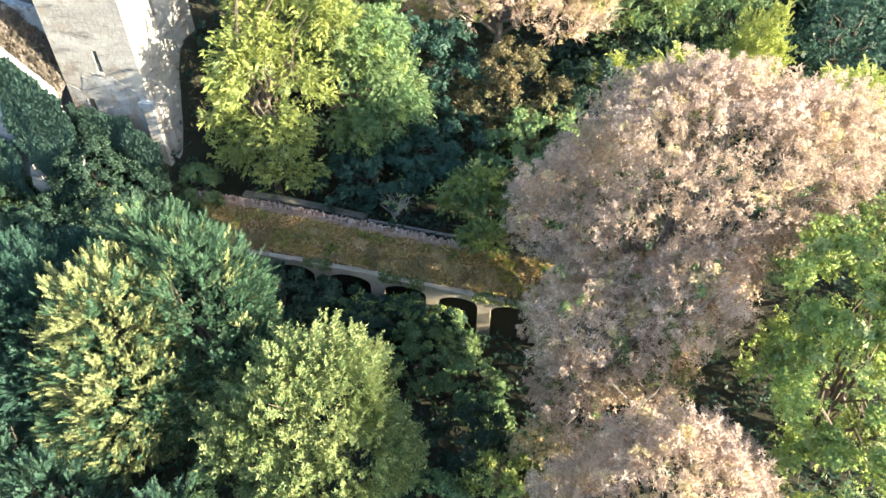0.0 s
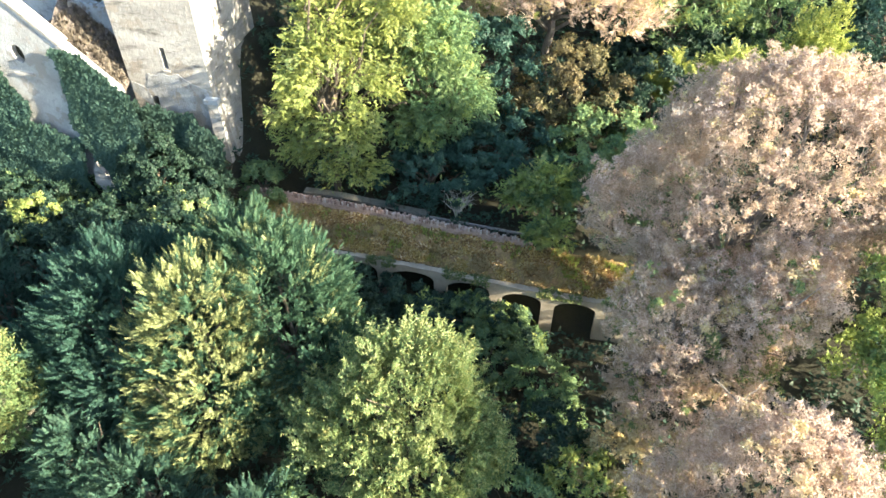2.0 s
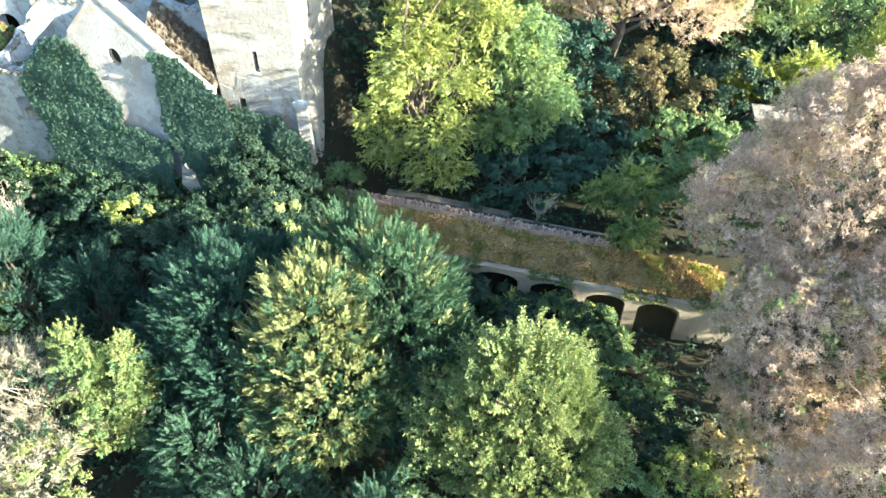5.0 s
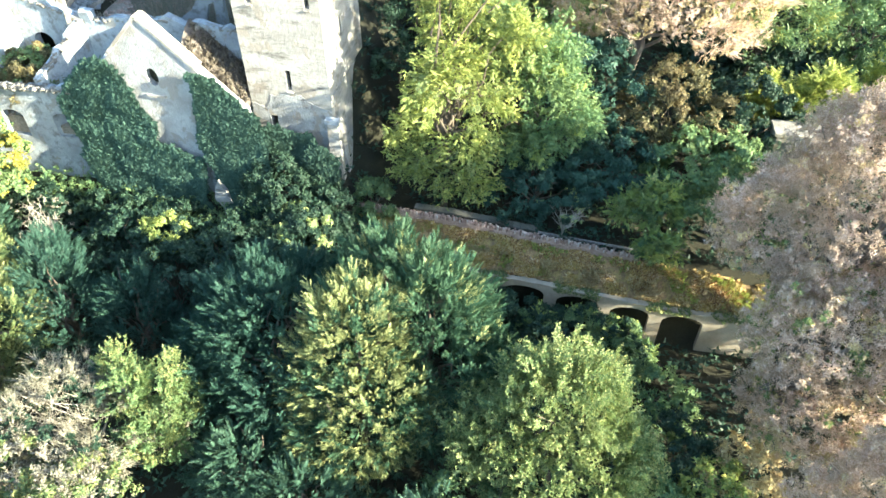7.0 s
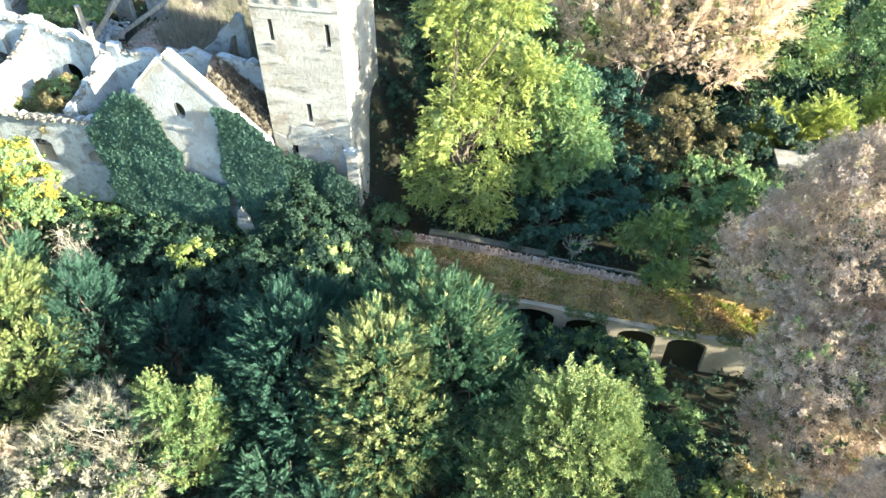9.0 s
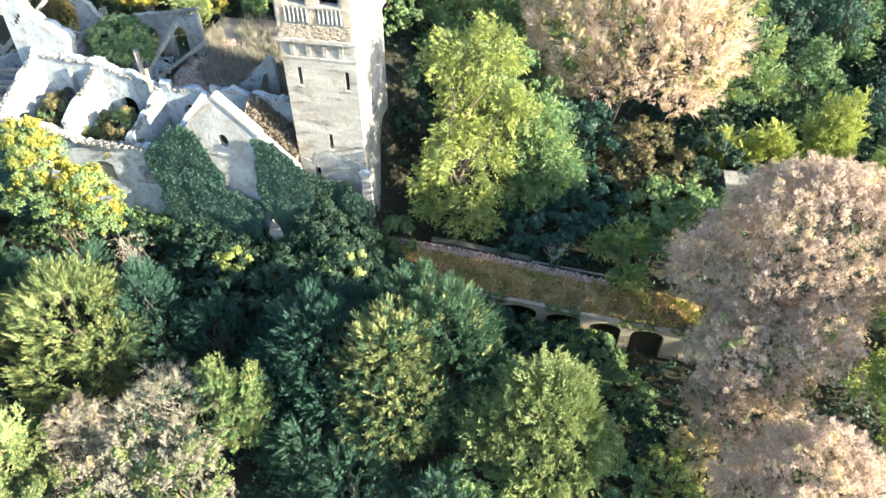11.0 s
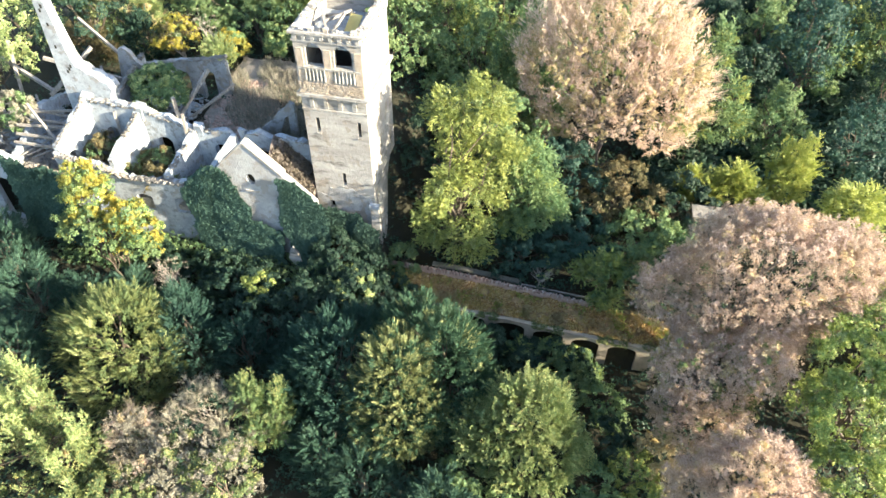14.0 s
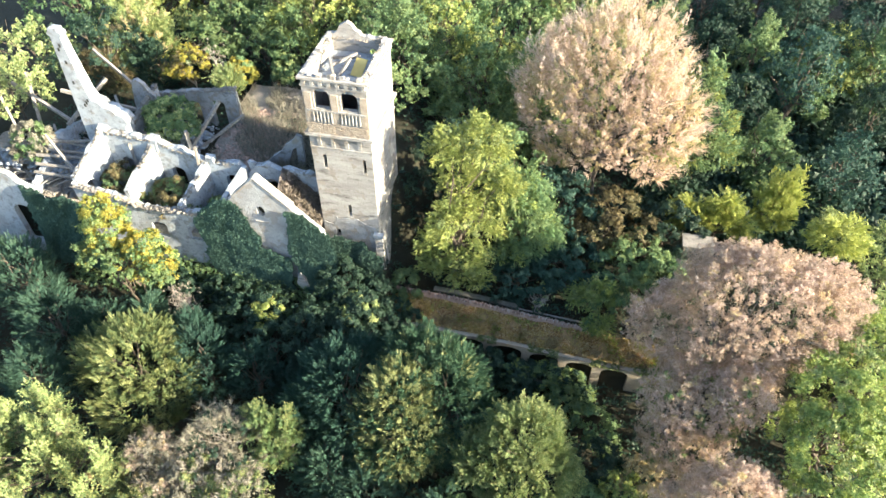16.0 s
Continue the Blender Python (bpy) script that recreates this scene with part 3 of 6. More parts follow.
for k in range(46):                      # loose stones along the broken rim
    a = rt.random()
    side = rt.choice((0, 1, 2, 2, 3))
    x, y = ((TX0 + .25, TY0 + 7.3 * a), (TX1 - .25, TY0 + 7.3 * a), (TX0 + 5.8 * a, TY1 - .25), (TX0 + 5.8 * a, TY0 + .2))[side]
    w, h = rt.uniform(.10, .26), rt.uniform(.08, .3)
    bm = bmesh.new()
    for v in box(bm, x - w, x + w, y - w, y + w, 20.85, 21.02 + h):
        v.co += Vector((rt.uniform(-.07, .07), rt.uniform(-.07, .07), rt.uniform(-.05, .09) if v.co.z > 20.9 else 0))
    tpart("broken_stone", bm, PLASTER)
bm = bmesh.new()
for i in range(760):                     # broken masonry band under the belfry
    u, z, s = rt.uniform(.1, 5.75), rt.uniform(15.35, 16.35), rt.uniform(.05, .105)
    box(bm, TX0 + u - s, TX0 + u + s, -rt.uniform(.03, .12), .02, z - s * .6, z + s * .6, None)
tpart("broken_masonry_band", bm, PALE_BRICK, "rough exposed brick and rubble")
bm = bmesh.new()
box(bm, TX0 + .2, TX1 - .2, -.16, -.002, 17.68, 17.86)
balustrade = tpart("sill", bm, PLASTER)
for u in (.72, 1.05, 1.38, 1.71, 2.04, 2.37, 3.3, 3.63, 3.96, 4.29, 4.62, 4.95):
    bm = bmesh.new()
    tube(bm, [(TX0 + u + .1, -.09, 16.62), (TX0 + u + .1, -.09, 16.8), (TX0 + u + .1, -.09, 17.0), (TX0 + u + .1, -.09, 17.35), (TX0 + u + .1, -.09, 17.67)], [.07, .10, .09, .055, .08], 8)
    tpart("baluster", bm, PLASTER).parent = balustrade
for u in (.15, 2.55, 5.2):
    bm = bmesh.new()
    box(bm, TX0 + u, TX0 + u + .62, -.10, -.002, 16.45, 19.5)
    tpart("pilaster", bm, PALE_BRICK)
for i in range(4):
    u = .75 + i * 1.28
    bm = bmesh.new()
    vs = box(bm, TX0 + u, TX0 + u + .36, -.15, -.002, 13.85, 15.0)
    for v in vs:
        if v.co.z < 14 and v.co.y < -.1:
            v.co.y = -.05
    tpart("corbel", bm, PLASTER).parent = lower_cornice
for face in range(2):
    for i in range(8 if face == 0 else 10):
        bm = bmesh.new()
        if face == 0:
            box(bm, TX0 + .12 + i * .76, TX0 + .44 + i * .76, -.17, -.002, 20.34, 20.74)
        else:
            box(bm, TX1 + .002, TX1 + .17, .3 + i * .76, .62 + i * .76, 20.34, 20.74)
        tpart("corbel", bm, PLASTER).parent = rim
for u0, u1, z in ((1.0, 1.42, 11.3), (4.8, 5.24, 11.2), (2.8, 3.26, 5.4)):
    bm = bmesh.new()
    box(bm, TX0 + u0, TX0 + u1, -.10, -.002, z - .10, z)
    tpart("slit_sill", bm, PLASTER)
bm = bmesh.new()
box(bm, TX0 + .51, TX1 - .51, .51, 7.09, 19.35, 19.6)
tpart("floor_slab", bm, RUIN)
# plaster gone from the foot of the front
foot = ragged([(.03, 4.3), (1.1, 4.0), (1.5, 5.0), (3.7, 5.15), (4.7, 4.5), (5.82, 4.0)], .25, .10, rt)
tpart("bare_masonry", slab([(.03, -1), (5.82, -1)] + foot[::-1], [slits[3]], .03, facing_y(TX0, -.032, 0)), WORN, "bare grey rubble masonry where plaster has fallen")
# corner buttress, battered, with a stone cap
bm = bmesh.new()
vs = box(bm, -.55, .38, -.45, -.002, -1.2, 3.4)
for v in vs:
    if v.co.z > 3:
        v.co.y = max(v.co.y, -.30)
        v.co.x = min(v.co.x, .22)
tpart("buttress", bm, PLASTER)
bm = bmesh.new()
vs = box(bm, -.002 + TX1, .75, .5, 6.8, -4.5, 5.2)
for v in vs:
    if v.co.z > 5:
        v.co.x = min(v.co.x, TX1 + .05)
tpart("battered_foot", bm, PLASTER)
bm = bmesh.new()
box(bm, -.62, .34, -.5, .0, 3.42, 3.75)
tpart("stone_cap", bm, RUIN)

# fallen timbers and a board inside the belfry
for a, b in (((-3.6, 1.8, 19.65), (-4.9, 4.4, 21.0)), ((-3.5, 1.9, 19.65), (-2.7, 3.8, 20.9)), ((-5.0, 5.5, 19.7), (-2.2, 5.0, 20.4)), ((-4.9, 2.2, 19.7), (-3.2, 1.2, 20.3)), ((-4.4, 3.2, 20.3), (-2.6, 5.4, 20.5))):
    bm = bmesh.new()
    beam(bm, a, b, .20, .24)
    tagged(part("fallen_beam", bm, WOOD), "grey weathered fallen roof timber inside the tower top", "beam", "fallen tower timbers")
bm = bmesh.new()
box(bm, -.55, .55, -.04, .04, -.85, .85, pose(-1.9, 3.6, 20.2, -52, 0, -14))
tagged(part("ochre_board", bm, YELLOW), "ochre painted board leaning inside the tower top", "board")

# ---- ruined house ----
house = thing("ruined_house", "roofless ruined masonry house with broken pale walls", "ruin", at=(-18, 0, 0))
hinv = Matrix.Translation((18, 0, 0))
rh = random.Random(23)


def hpart(name, bm, mat=RUIN, label=""):
    bmesh.ops.transform(bm, matrix=hinv, verts=bm.verts)
    return part(name, bm, mat, house, label)


# gable with an oval opening
oval = [(-11.0 + .42 * math.cos(a * math.pi / 8), 7.2 + .62 * math.sin(a * math.pi / 8)) for a in range(16)]
hpart("gable_wall", slab([(-16.4, -5), (-5.0, -5), (-5.0, 5.2), (-7.9, 8.05), (-10.85, 11.1), (-11.15, 11.1), (-13.5, 8.7), (-16.4, 5.9)], [oval, arch(-12.6, -10.2, -1.0, 1.0, .6)], .8, facing_y(0, -2.95, 0)), GABLE)
for (x0, z0), (x1, z1) in (((-10.98, 11.2), (-7.8, 8.05)), ((-11.02, 11.2), (-13.7, 8.6))):
    bm = bmesh.new()
    beam(bm, (x0, -2.55, z0), (x1, -2.55, z1), .95, .2)
    hpart("coping", bm, PLASTER)
# added near-black panels stand in for the unlit interior behind the oval
for k in range(4):
    bm = bmesh.new()
    box(bm, -11.52 + k * .26, -11.28 + k * .26, -2.5, -2.45, 6.5, 7.9)
    hpart("oval_shade_panel", bm, SOIL_AND_SHADE, "near-black panel painting the interior's darkness behind the oval opening")
bm = bmesh.new()
box(bm, -11.75, -10.35, -3.07, -2.953, 5.75, 5.93)
hpart("sill", bm, PLASTER)
# front wall
fr = ragged([(-31.5, 7.0), (-26.7, 6.3), (-24.2, 5.4), (-19.5, 5.4), (-16.3, 6.0)], .35, .18, rh)
hpart("front_wall", slab([(-31.5, -5.5), (-16.25, -5.5)] + fr[::-1], [arch(-19.8, -18.1, 1.7, 3.1, .5), rect(-21.2, -19.8, -3.2, -2.0), arch(-23.9, -22.2, 1.4, 3.0, .5), rect(-24.4, -23.2, -3.2, -2.0), arch(-28.6, -26.9, 1.6, 3.2, .5)], .6, facing_y(0, -3.05, 0)), RUIN)
# rear wall
rr_ = ragged([(-30.5, 10.5), (-27.3, 10.5), (-24.3, 10.3), (-20.5, 9.4), (-18.7, 8.5), (-15.1, 8.8), (-14.2, 7.6), (-13.0, 9.0), (-11.4, 9.1), (-10.6, 8.7), (-9.4, 9.0), (-8.4, 8.8), (-6.1, 8.6)], .45, .22, rh)
hpart("rear_wall", slab([(-30.5, -1), (-6.1, -1)] + rr_[::-1], [arch(-16.8, -15.3, 3.0, 6.6, .6), arch(-12.6, -11.0, 3.4, 6.8, .6), arch(-22.9, -21.4, 4.0, 6.6, .6), arch(-28.4, -27.0, 4.4, 7.0, .6), arch(-10.3, -8.9, 5.4, 7.3, .5)], .65, facing_y(0, 1.6, 0)))
# cross walls
for x, a, b, holes in ((-24.4, 6.9, 10.1, [arch(.5, 1.6, 2.5, 5.0, .5)]), (-18.9, 5.9, 8.5, []), (-30.0, 7.8, 10.6, [arch(.6, 1.7, 4.0, 6.0, .5)]), (-14.6, 6.5, 8.7, [])):
    tops = ragged([(0, a), (4.28, b)], .6, .12, rh)
    skew = Matrix(((1, .34, 0, -.34 * 1.6), (0, 1, 0, 0), (0, 0, 1, 0), (0, 0, 0, 1)))
    hpart("cross_wall", slab([(0, -2), (4.28, -2)] + tops[::-1], holes, .5, skew @ facing_x(x, -2.69, 0)))
for x, y, z, w in ((-24.1, 1.95, 10.2, .95), (-18.2, 1.95, 8.9, .8), (-29.6, 1.95, 10.6, .8), (-13.6, 1.95, 8.7, .6)):
    bm = bmesh.new()
    vs = box(bm, x - w / 2, x + w / 2, y - w / 2, y + w / 2, z - 1.2, z + .28)
    for v in vs:
        v.co += Vector((rh.uniform(-.16, .16), rh.uniform(-.16, .16), rh.uniform(-.22, .16)))
    hpart("pier_head", bm)
# back range
hpart("back_wall", slab([(-28.2, 3)] + [(-18.6, 3)] + ragged([(-28.2, 9.9), (-26.5, 10.4), (-22.7, 11.0), (-18.6, 11.2)], .5, .2, rh)[::-1], [arch(-24.6, -23.2, 5, 9.2, .4), arch(-21.8, -20.2, 6, 9.6, .4)], .55, facing_y(0, 10, 0)), WORN)
hpart("back_wall", slab([(0, 3), (7.5, 3)] + ragged([(0, 9.6), (7.5, 11.0)], .5, .25, rh)[::-1], [], .5, facing_x(-28.2, 2.4, 0)), WORN)
hpart("back_wall", slab([(-13.4, 5), (-9.6, 5), (-9.55, 10.2), (-10.0, 10.45), (-10.5, 9.8), (-11.3, 9.2), (-11.9, 8.3), (-12.8, 7.7), (-13.4, 6.9)], [[(-11.5, 6.2), (-10.3, 6.2), (-10.2, 8.9), (-10.6, 8.7)]], .4, Matrix(((1, 0, 0, 0), (.2, 1, 0, 2.3), (0, 0, 1, 0), (0, 0, 0, 1))) @ facing_y(0, 5.0, 0)), WORN)
hpart("back_wall", slab([(-29.9, 5), (-27.0, 5), (-27.1, 10.9), (-27.7, 11.3), (-28.1, 12.2), (-28.8, 12.7), (-29.3, 12.5), (-29.6, 11.4), (-29.9, 9.6)], [], .5, facing_y(0, 8.2, 0)), WORN)
hpart("back_wall", slab([(0, 4), (9, 4)] + ragged([(0, 8.6), (9, 8.4)], .5, .2, rh)[::-1], [], .5, facing_x(-7.4, 8.0, 0)))
# far left wing with an arch
hpart("wing_wall", slab([(-46, -4), (-34.4, -4)] + ragged([(-46, 8.6), (-40, 9.2), (-38.4, 8.2), (-35.8, 6.2), (-34.4, 3.0)], .5, .18, rh)[::-1], [arch(-39.4, -37.0, -1.5, 2.8, 1.0)], .6, facing_y(0, -4.0, 0)))
hpart("wing_wall", slab([(0, -3), (12, -3)] + ragged([(0, 6), (6, 8.5), (12, 7)], .5, .2, rh)[::-1], [], .6, facing_x(-36.5, -3.38, 0)))
# chimney: a leaning tapered stack on a broken stump of wall
stack = [(-32.4, 4), (-27.5, 4), (-27.4, 8.4), (-27.3, 10.7), (-26.9, 11.3), (-27.2, 12.0), (-27.9, 12.2), (-28.3, 12.7), (-29.0, 12.8), (-29.4, 13.3), (-30.0, 13.5), (-30.3, 14.4), (-30.55, 17), (-30.8, 20.2), (-30.6, 20.3), (-30.6, 20.6), (-30.85, 20.7), (-30.9, 21), (-31.8, 21), (-31.85, 20.7), (-32.05, 20.6), (-32.05, 20.3), (-31.85, 20.2), (-32.1, 12), (-32.3, 8)]
bm = slab(stack, [], 1.5, facing_y(0, 2.45, 0))
for v in bm.verts:
    v.co.y = 3.2 + (v.co.y - 3.2) * (1.0 if v.co.z < 11 else 1.0 - .045 * (v.co.z - 11))
hpart("chimney", bm)
# near-black plates paint the dark of flue holes; nothing is cut
for i, (x, z) in enumerate(((-31.0, 12.9), (-30.75, 13.2), (-30.5, 13.5), (-31.3, 15.4), (-31.2, 17.6), (-31.45, 18.9), (-31.2, 19.3), (-30.4, 10.5), (-30.2, 9.9), (-29.8, 10.1), (-30.3, 9.2))):
    bm = bmesh.new()
    w = .75 * (1.0 if z < 11 else 1.0 - .045 * (z - 11))
    box(bm, x - .10, x + .10, 3.2 - w - .02, 3.2 - w + .1, z - .17, z + .17)
    hpart("flue_shade_patch", bm, SOIL_AND_SHADE, "near-black plates painting the darkness of holes in the stack")

# collapsed court: rubble with dry grass
mv, n = [], 26
for j in range(n + 1):
    for i in range(n + 1):
        x, y = -20.4 + 12.9 * i / n, 2.6 + 15 * j / n
        z = 6.3 + 1.3 * sst(4, 16, y) + .9 * math.exp(-((x + 17) ** 2 + (y - 7) ** 2) / 9) + .35 * noise.noise((x * .5, y * .5, 0)) + .18 * noise.noise((x * 1.7, y * 1.7, 4))
        mv.append((x, y, z))
mf = np.array([(j * (n + 1) + i, j * (n + 1) + i + 1, (j + 1) * (n + 1) + i + 1, (j + 1) * (n + 1) + i) for j in range(n) for i in range(n)])
court = part_np("rubble_mound", np.array(mv), mf, GRASSY)
tagged(court, "rubble and dry grass filling the collapsed court", "rubble", kind="structure")


def scatter_blocks(name, label, x0, x1, y0, y1, zf, n, s0, s1, mat):
    rr = random.Random(n)
    vs, fs = [], []
    F = ((0, 1, 3, 2), (4, 6, 7, 5), (0, 4, 5, 1), (2, 3, 7, 6), (0, 2, 6, 4), (1, 5, 7, 3))
    for _ in range(n):
        x, y, s = rr.uniform(x0, x1), rr.uniform(y0, y1), rr.uniform(s0, s1)
        m = Matrix.Translation((x, y, zf(x, y) + s * .15)) @ Euler((rr.uniform(-.6, .6), rr.uniform(-.6, .6), rr.uniform(0, 6))).to_matrix().to_4x4()
        b = len(vs)
        vs += [tuple(m @ Vector((a * s, c * s * .55, d * s * .4))) for a in (-1, 1) for c in (-1, 1) for d in (-1, 1)]
        fs += [[b + i for i in f] for f in F]
    ob = part_np(name, np.array(vs), np.array(fs), mat)
    return tagged(ob, label, "rubble", kind="stuff")


def court_z(x, y):
    return 6.35 + 1.3 * sst(4, 16, y) + .9 * math.exp(-((x + 17) ** 2 + (y - 7) ** 2) / 9)


scatter_blocks("fallen_bricks", "heap of fallen bricks and stones in the court", -20, -11.5, 3, 13, court_z, 1700, .07, .22, BRICK)
def bank_z(x, y):
    return 3.5 + (-x - 6) * .95 + (y + 1.06) * .75


scatter_blocks("fallen_stones", "broken masonry between the gable and the tower", -10, -6.1, -2.1, 1.5, bank_z, 800, .05, .14, RUBBLE)
bv, nb = [], 16
for j in range(nb + 1):
    for i in range(nb + 1):
        x, y = -10.2 + 4.15 * i / nb, -2.13 + 3.7 * j / nb
        bv.append((x, y, bank_z(x, y) + .35 * noise.noise((x * .9, y * .9, 6)) + .2 * noise.noise((x * 2.4, y * 2.4, 2))))
bf = np.array([(j * (nb + 1) + i, j * (nb + 1) + i + 1, (j + 1) * (nb + 1) + i + 1, (j + 1) * (nb + 1) + i) for j in range(nb) for i in range(nb)])
tagged(part_np("debris_bank", np.array(bv), bf, DEBRIS), "sloping bank of brown debris between gable and tower", "rubble", kind="structure")
rb_ = np.random.default_rng(21)
bx, by = rb_.uniform(-9.8, -6.2, 420), rb_.uniform(-1.8, 1.4, 420)
v, f = foliage(np.stack((bx, by, bank_z(bx, by) + rb_.uniform(0, .2, 420)), 1), np.tile((0, 0, 1.0), (420, 1)), "tuft", rb_, 1.2, .9)
tagged(part_np("dry_brush", v, f, L_TWIG), "dry brown brush over the debris bank", "brush", kind="stuff")

for a, b, w in (((-26.9, 1.3, 3.2), (-26.7, 1.45, 9.6), .22), ((-19.6, 1.25, 3.0), (-19.2, 1.4, 10.4), .22), ((-10.9, .2, 5.8), (-9.5, 1.4, 8.9), .3), ((-9.0, .3, 5.2), (-9.6, 1.5, 8.6), .26), ((-10.2, .4, 5.6), (-8.7, 1.45, 7.9), .2), ((-33.2, 9.5, 9.3), (-30.4, 6.4, 8.6), .25), ((-35.6, 5.0, 12.5), (-27.5, 7.0, 9.5), .28), ((-35.1, 11.1, 13.9), (-27.6, 8.4, 10.0), .24), ((-22.2, 3.0, 7.0), (-19.4, 8.0, 11.5), .3), ((-20.6, 2.6, 7.2), (-20.4, 2.4, 11.4), .35),
                ((-21.5, 5.0, 7.0), (-17.5, 9.0, 9.4), .22), ((-36, 1.0, 9.6), (-31.5, -1.4, 5.0), .22), ((-35, 0.2, 9.6), (-30.6, -2.0, 5.6), .22), ((-37.5, 2.0, 8.4), (-31, 2.2, 7.5), .22), ((-37.5, 4.0, 8.6), (-33, -1.5, 5.2), .2), ((-36.2, 4.5, 8.4), (-32.6, 8.5, 12.2), .3), ((-42, 3.5, 12.5), (-38, 0, 7.0), .25), ((-36.8, -.5, 8.0), (-30.9, .6, 7.6), .2), ((-36.6, .4, 8.1), (-30.9, 1.2, 7.7), .2), ((-36.4, -1.4, 7.6), (-30.8, -.6, 7.0), .2), ((-36.2, -2.2, 7.2), (-30.9, -1.6, 6.6), .2), ((-37.0, 1.4, 8.2), (-31.5, 2.6, 8.4), .2), ((-43, 6.5, 11.5), (-36, 5.0, 8.6), .3), ((-41, 7, 12.8), (-39.4, 4, 7.2), .28)):
    bm = bmesh.new()
    beam(bm, a, b, w, w * 1.2)
    tagged(part("roof_timber", bm, WOOD), "grey weathered roof timber fallen across the ruin", "beam", "fallen roof timbers")

mv, n = [], 24
for j in range(n + 1):
    for i in range(n + 1):
        x, y = -45.5 + 14.5 * i / n, -3.3 + 12 * j / n
        mv.append((x, y, 5.2 + .12 * y + .5 * noise.noise((x * .35, y * .35, 9)) + .25 * noise.noise((x * 1.3, y * 1.3, 5))))
mf = np.array([(j * (n + 1) + i, j * (n + 1) + i + 1, (j + 1) * (n + 1) + i + 1, (j + 1) * (n + 1) + i) for j in range(n) for i in range(n)])
tagged(part_np("rubble_mound", np.array(mv), mf, GRASSY), "grey rubble and dead grass filling the collapsed wing", "rubble", kind="structure")
scatter_blocks("fallen_stones", "broken pale masonry strewn in the collapsed wing", -44, -31.5, -3, 8, lambda x, y: 5.3 + .12 * y, 700, .1, .35, CORE)
rt2 = random.Random(52)
for i in range(22):
    x, y, a = rt2.uniform(-40.5, -33), rt2.uniform(-2.2, 5.5), rt2.uniform(-.7, 1.0)
    L, z = rt2.uniform(2.0, 4.5), 6.0 + .12 * y
    bm = bmesh.new()
    beam(bm, (x - L / 2 * math.cos(a), y - L / 2 * math.sin(a), z), (x + L / 2 * math.cos(a), y + L / 2 * math.sin(a), z + rt2.uniform(-.2, .9)), .16, .1)
    tagged(part("roof_timber", bm, WOOD), "grey weathered board lying in the collapsed wing", "beam", "fallen roof timbers")

def on_wall(name, label, runs, n, s0, s1, mat, seed):
    """Loose broken stones on top of walls: runs are (x0, y0, z0, x1, y1, z1, width)."""
    rr, vs, fs = random.Random(seed), [], []
    F = ((0, 1, 3, 2), (4, 6, 7, 5), (0, 4, 5, 1), (2, 3, 7, 6), (0, 2, 6, 4), (1, 5, 7, 3))
    for x0, y0, z0, x1, y1, z1, w in runs:
        for _ in range(int(n * math.hypot(x1 - x0, y1 - y0))):
            k, s = rr.random(), rr.uniform(s0, s1)
            o = rr.uniform(-w / 2, w / 2)
            L = math.hypot(x1 - x0, y1 - y0)
            p = (x0 + (x1 - x0) * k - (y1 - y0) / L * o, y0 + (y1 - y0) * k + (x1 - x0) / L * o, z0 + (z1 - z0) * k + rr.uniform(-.20, .0))
            m = Matrix.Translation(p) @ Euler((rr.uniform(-.5, .5), rr.uniform(-.5, .5), rr.uniform(0, 6))).to_matrix().to_4x4()
            b = len(vs)
            vs += [tuple(m @ Vector((a * s * rr.uniform(.7, 1.1), c * s * .8, d * s * .36))) for a in (-1, 1) for c in (-1, 1) for d in (-1, 1)]
            fs += [[b + i for i in f] for f in F]
    return tagged(part_np(name, np.array(vs), np.array(fs), mat), label, "rubble", kind="stuff")


on_wall("loose_stones", "loose broken stones along the ruined wall tops", [(-31.4, -3.0, 7.0, -26.7, -3.0, 6.3, .55), (-26.7, -3.0, 6.3, -24.2, -3.0, 5.4, .55), (-24.2, -3.0, 5.4, -16.4, -3.0, 5.7, .55),
        (-30.4, 1.9, 10.5, -24.3, 1.9, 10.3, .6), (-24.3, 1.9, 10.3, -18.7, 1.9, 8.5, .6), (-18.7, 1.9, 8.4, -15.1, 1.9, 8.7, .5), (-13.0, 1.9, 8.9, -11.4, 1.9, 9.0, .5), (-10.4, 1.9, 8.7, -6.2, 1.9, 8.6, .5), (-25.6, -2.6, 6.9, -24.2, 1.5, 10, .45), (-20.1, -2.6, 5.9, -18.7, 1.5, 8.4, .45),
        (-31.2, -2.6, 7.8, -29.8, 1.5, 10.6, .45), (-28.2, 10.3, 9.9, -18.6, 10.3, 11.8, .5), (-27.9, 2.4, 9.6, -27.9, 9.9, 11.3, .45), (-7.1, 8, 8.6, -7.1, 17, 8.4, .45), (-45, -3.7, 8.7, -38.4, -3.7, 8.4, .5)], 46, .06, .19, CORE, 5)
on_wall("tower_top_stones", "broken bricks and stones round the tower's rim", [(-5.9, .37, 21.02, -.2, .37, 21.02, .6), (-.5, .4, 21.04, -.5, 7.3, 21.06, .6), (-5.6, .4, 21.0, -5.6, 7.3, 20.85, .6), (-5.9, 7.2, 20.95, -.2, 7.2, 21.0, .6)], 22, .03, .09, PALE_BRICK, 6)
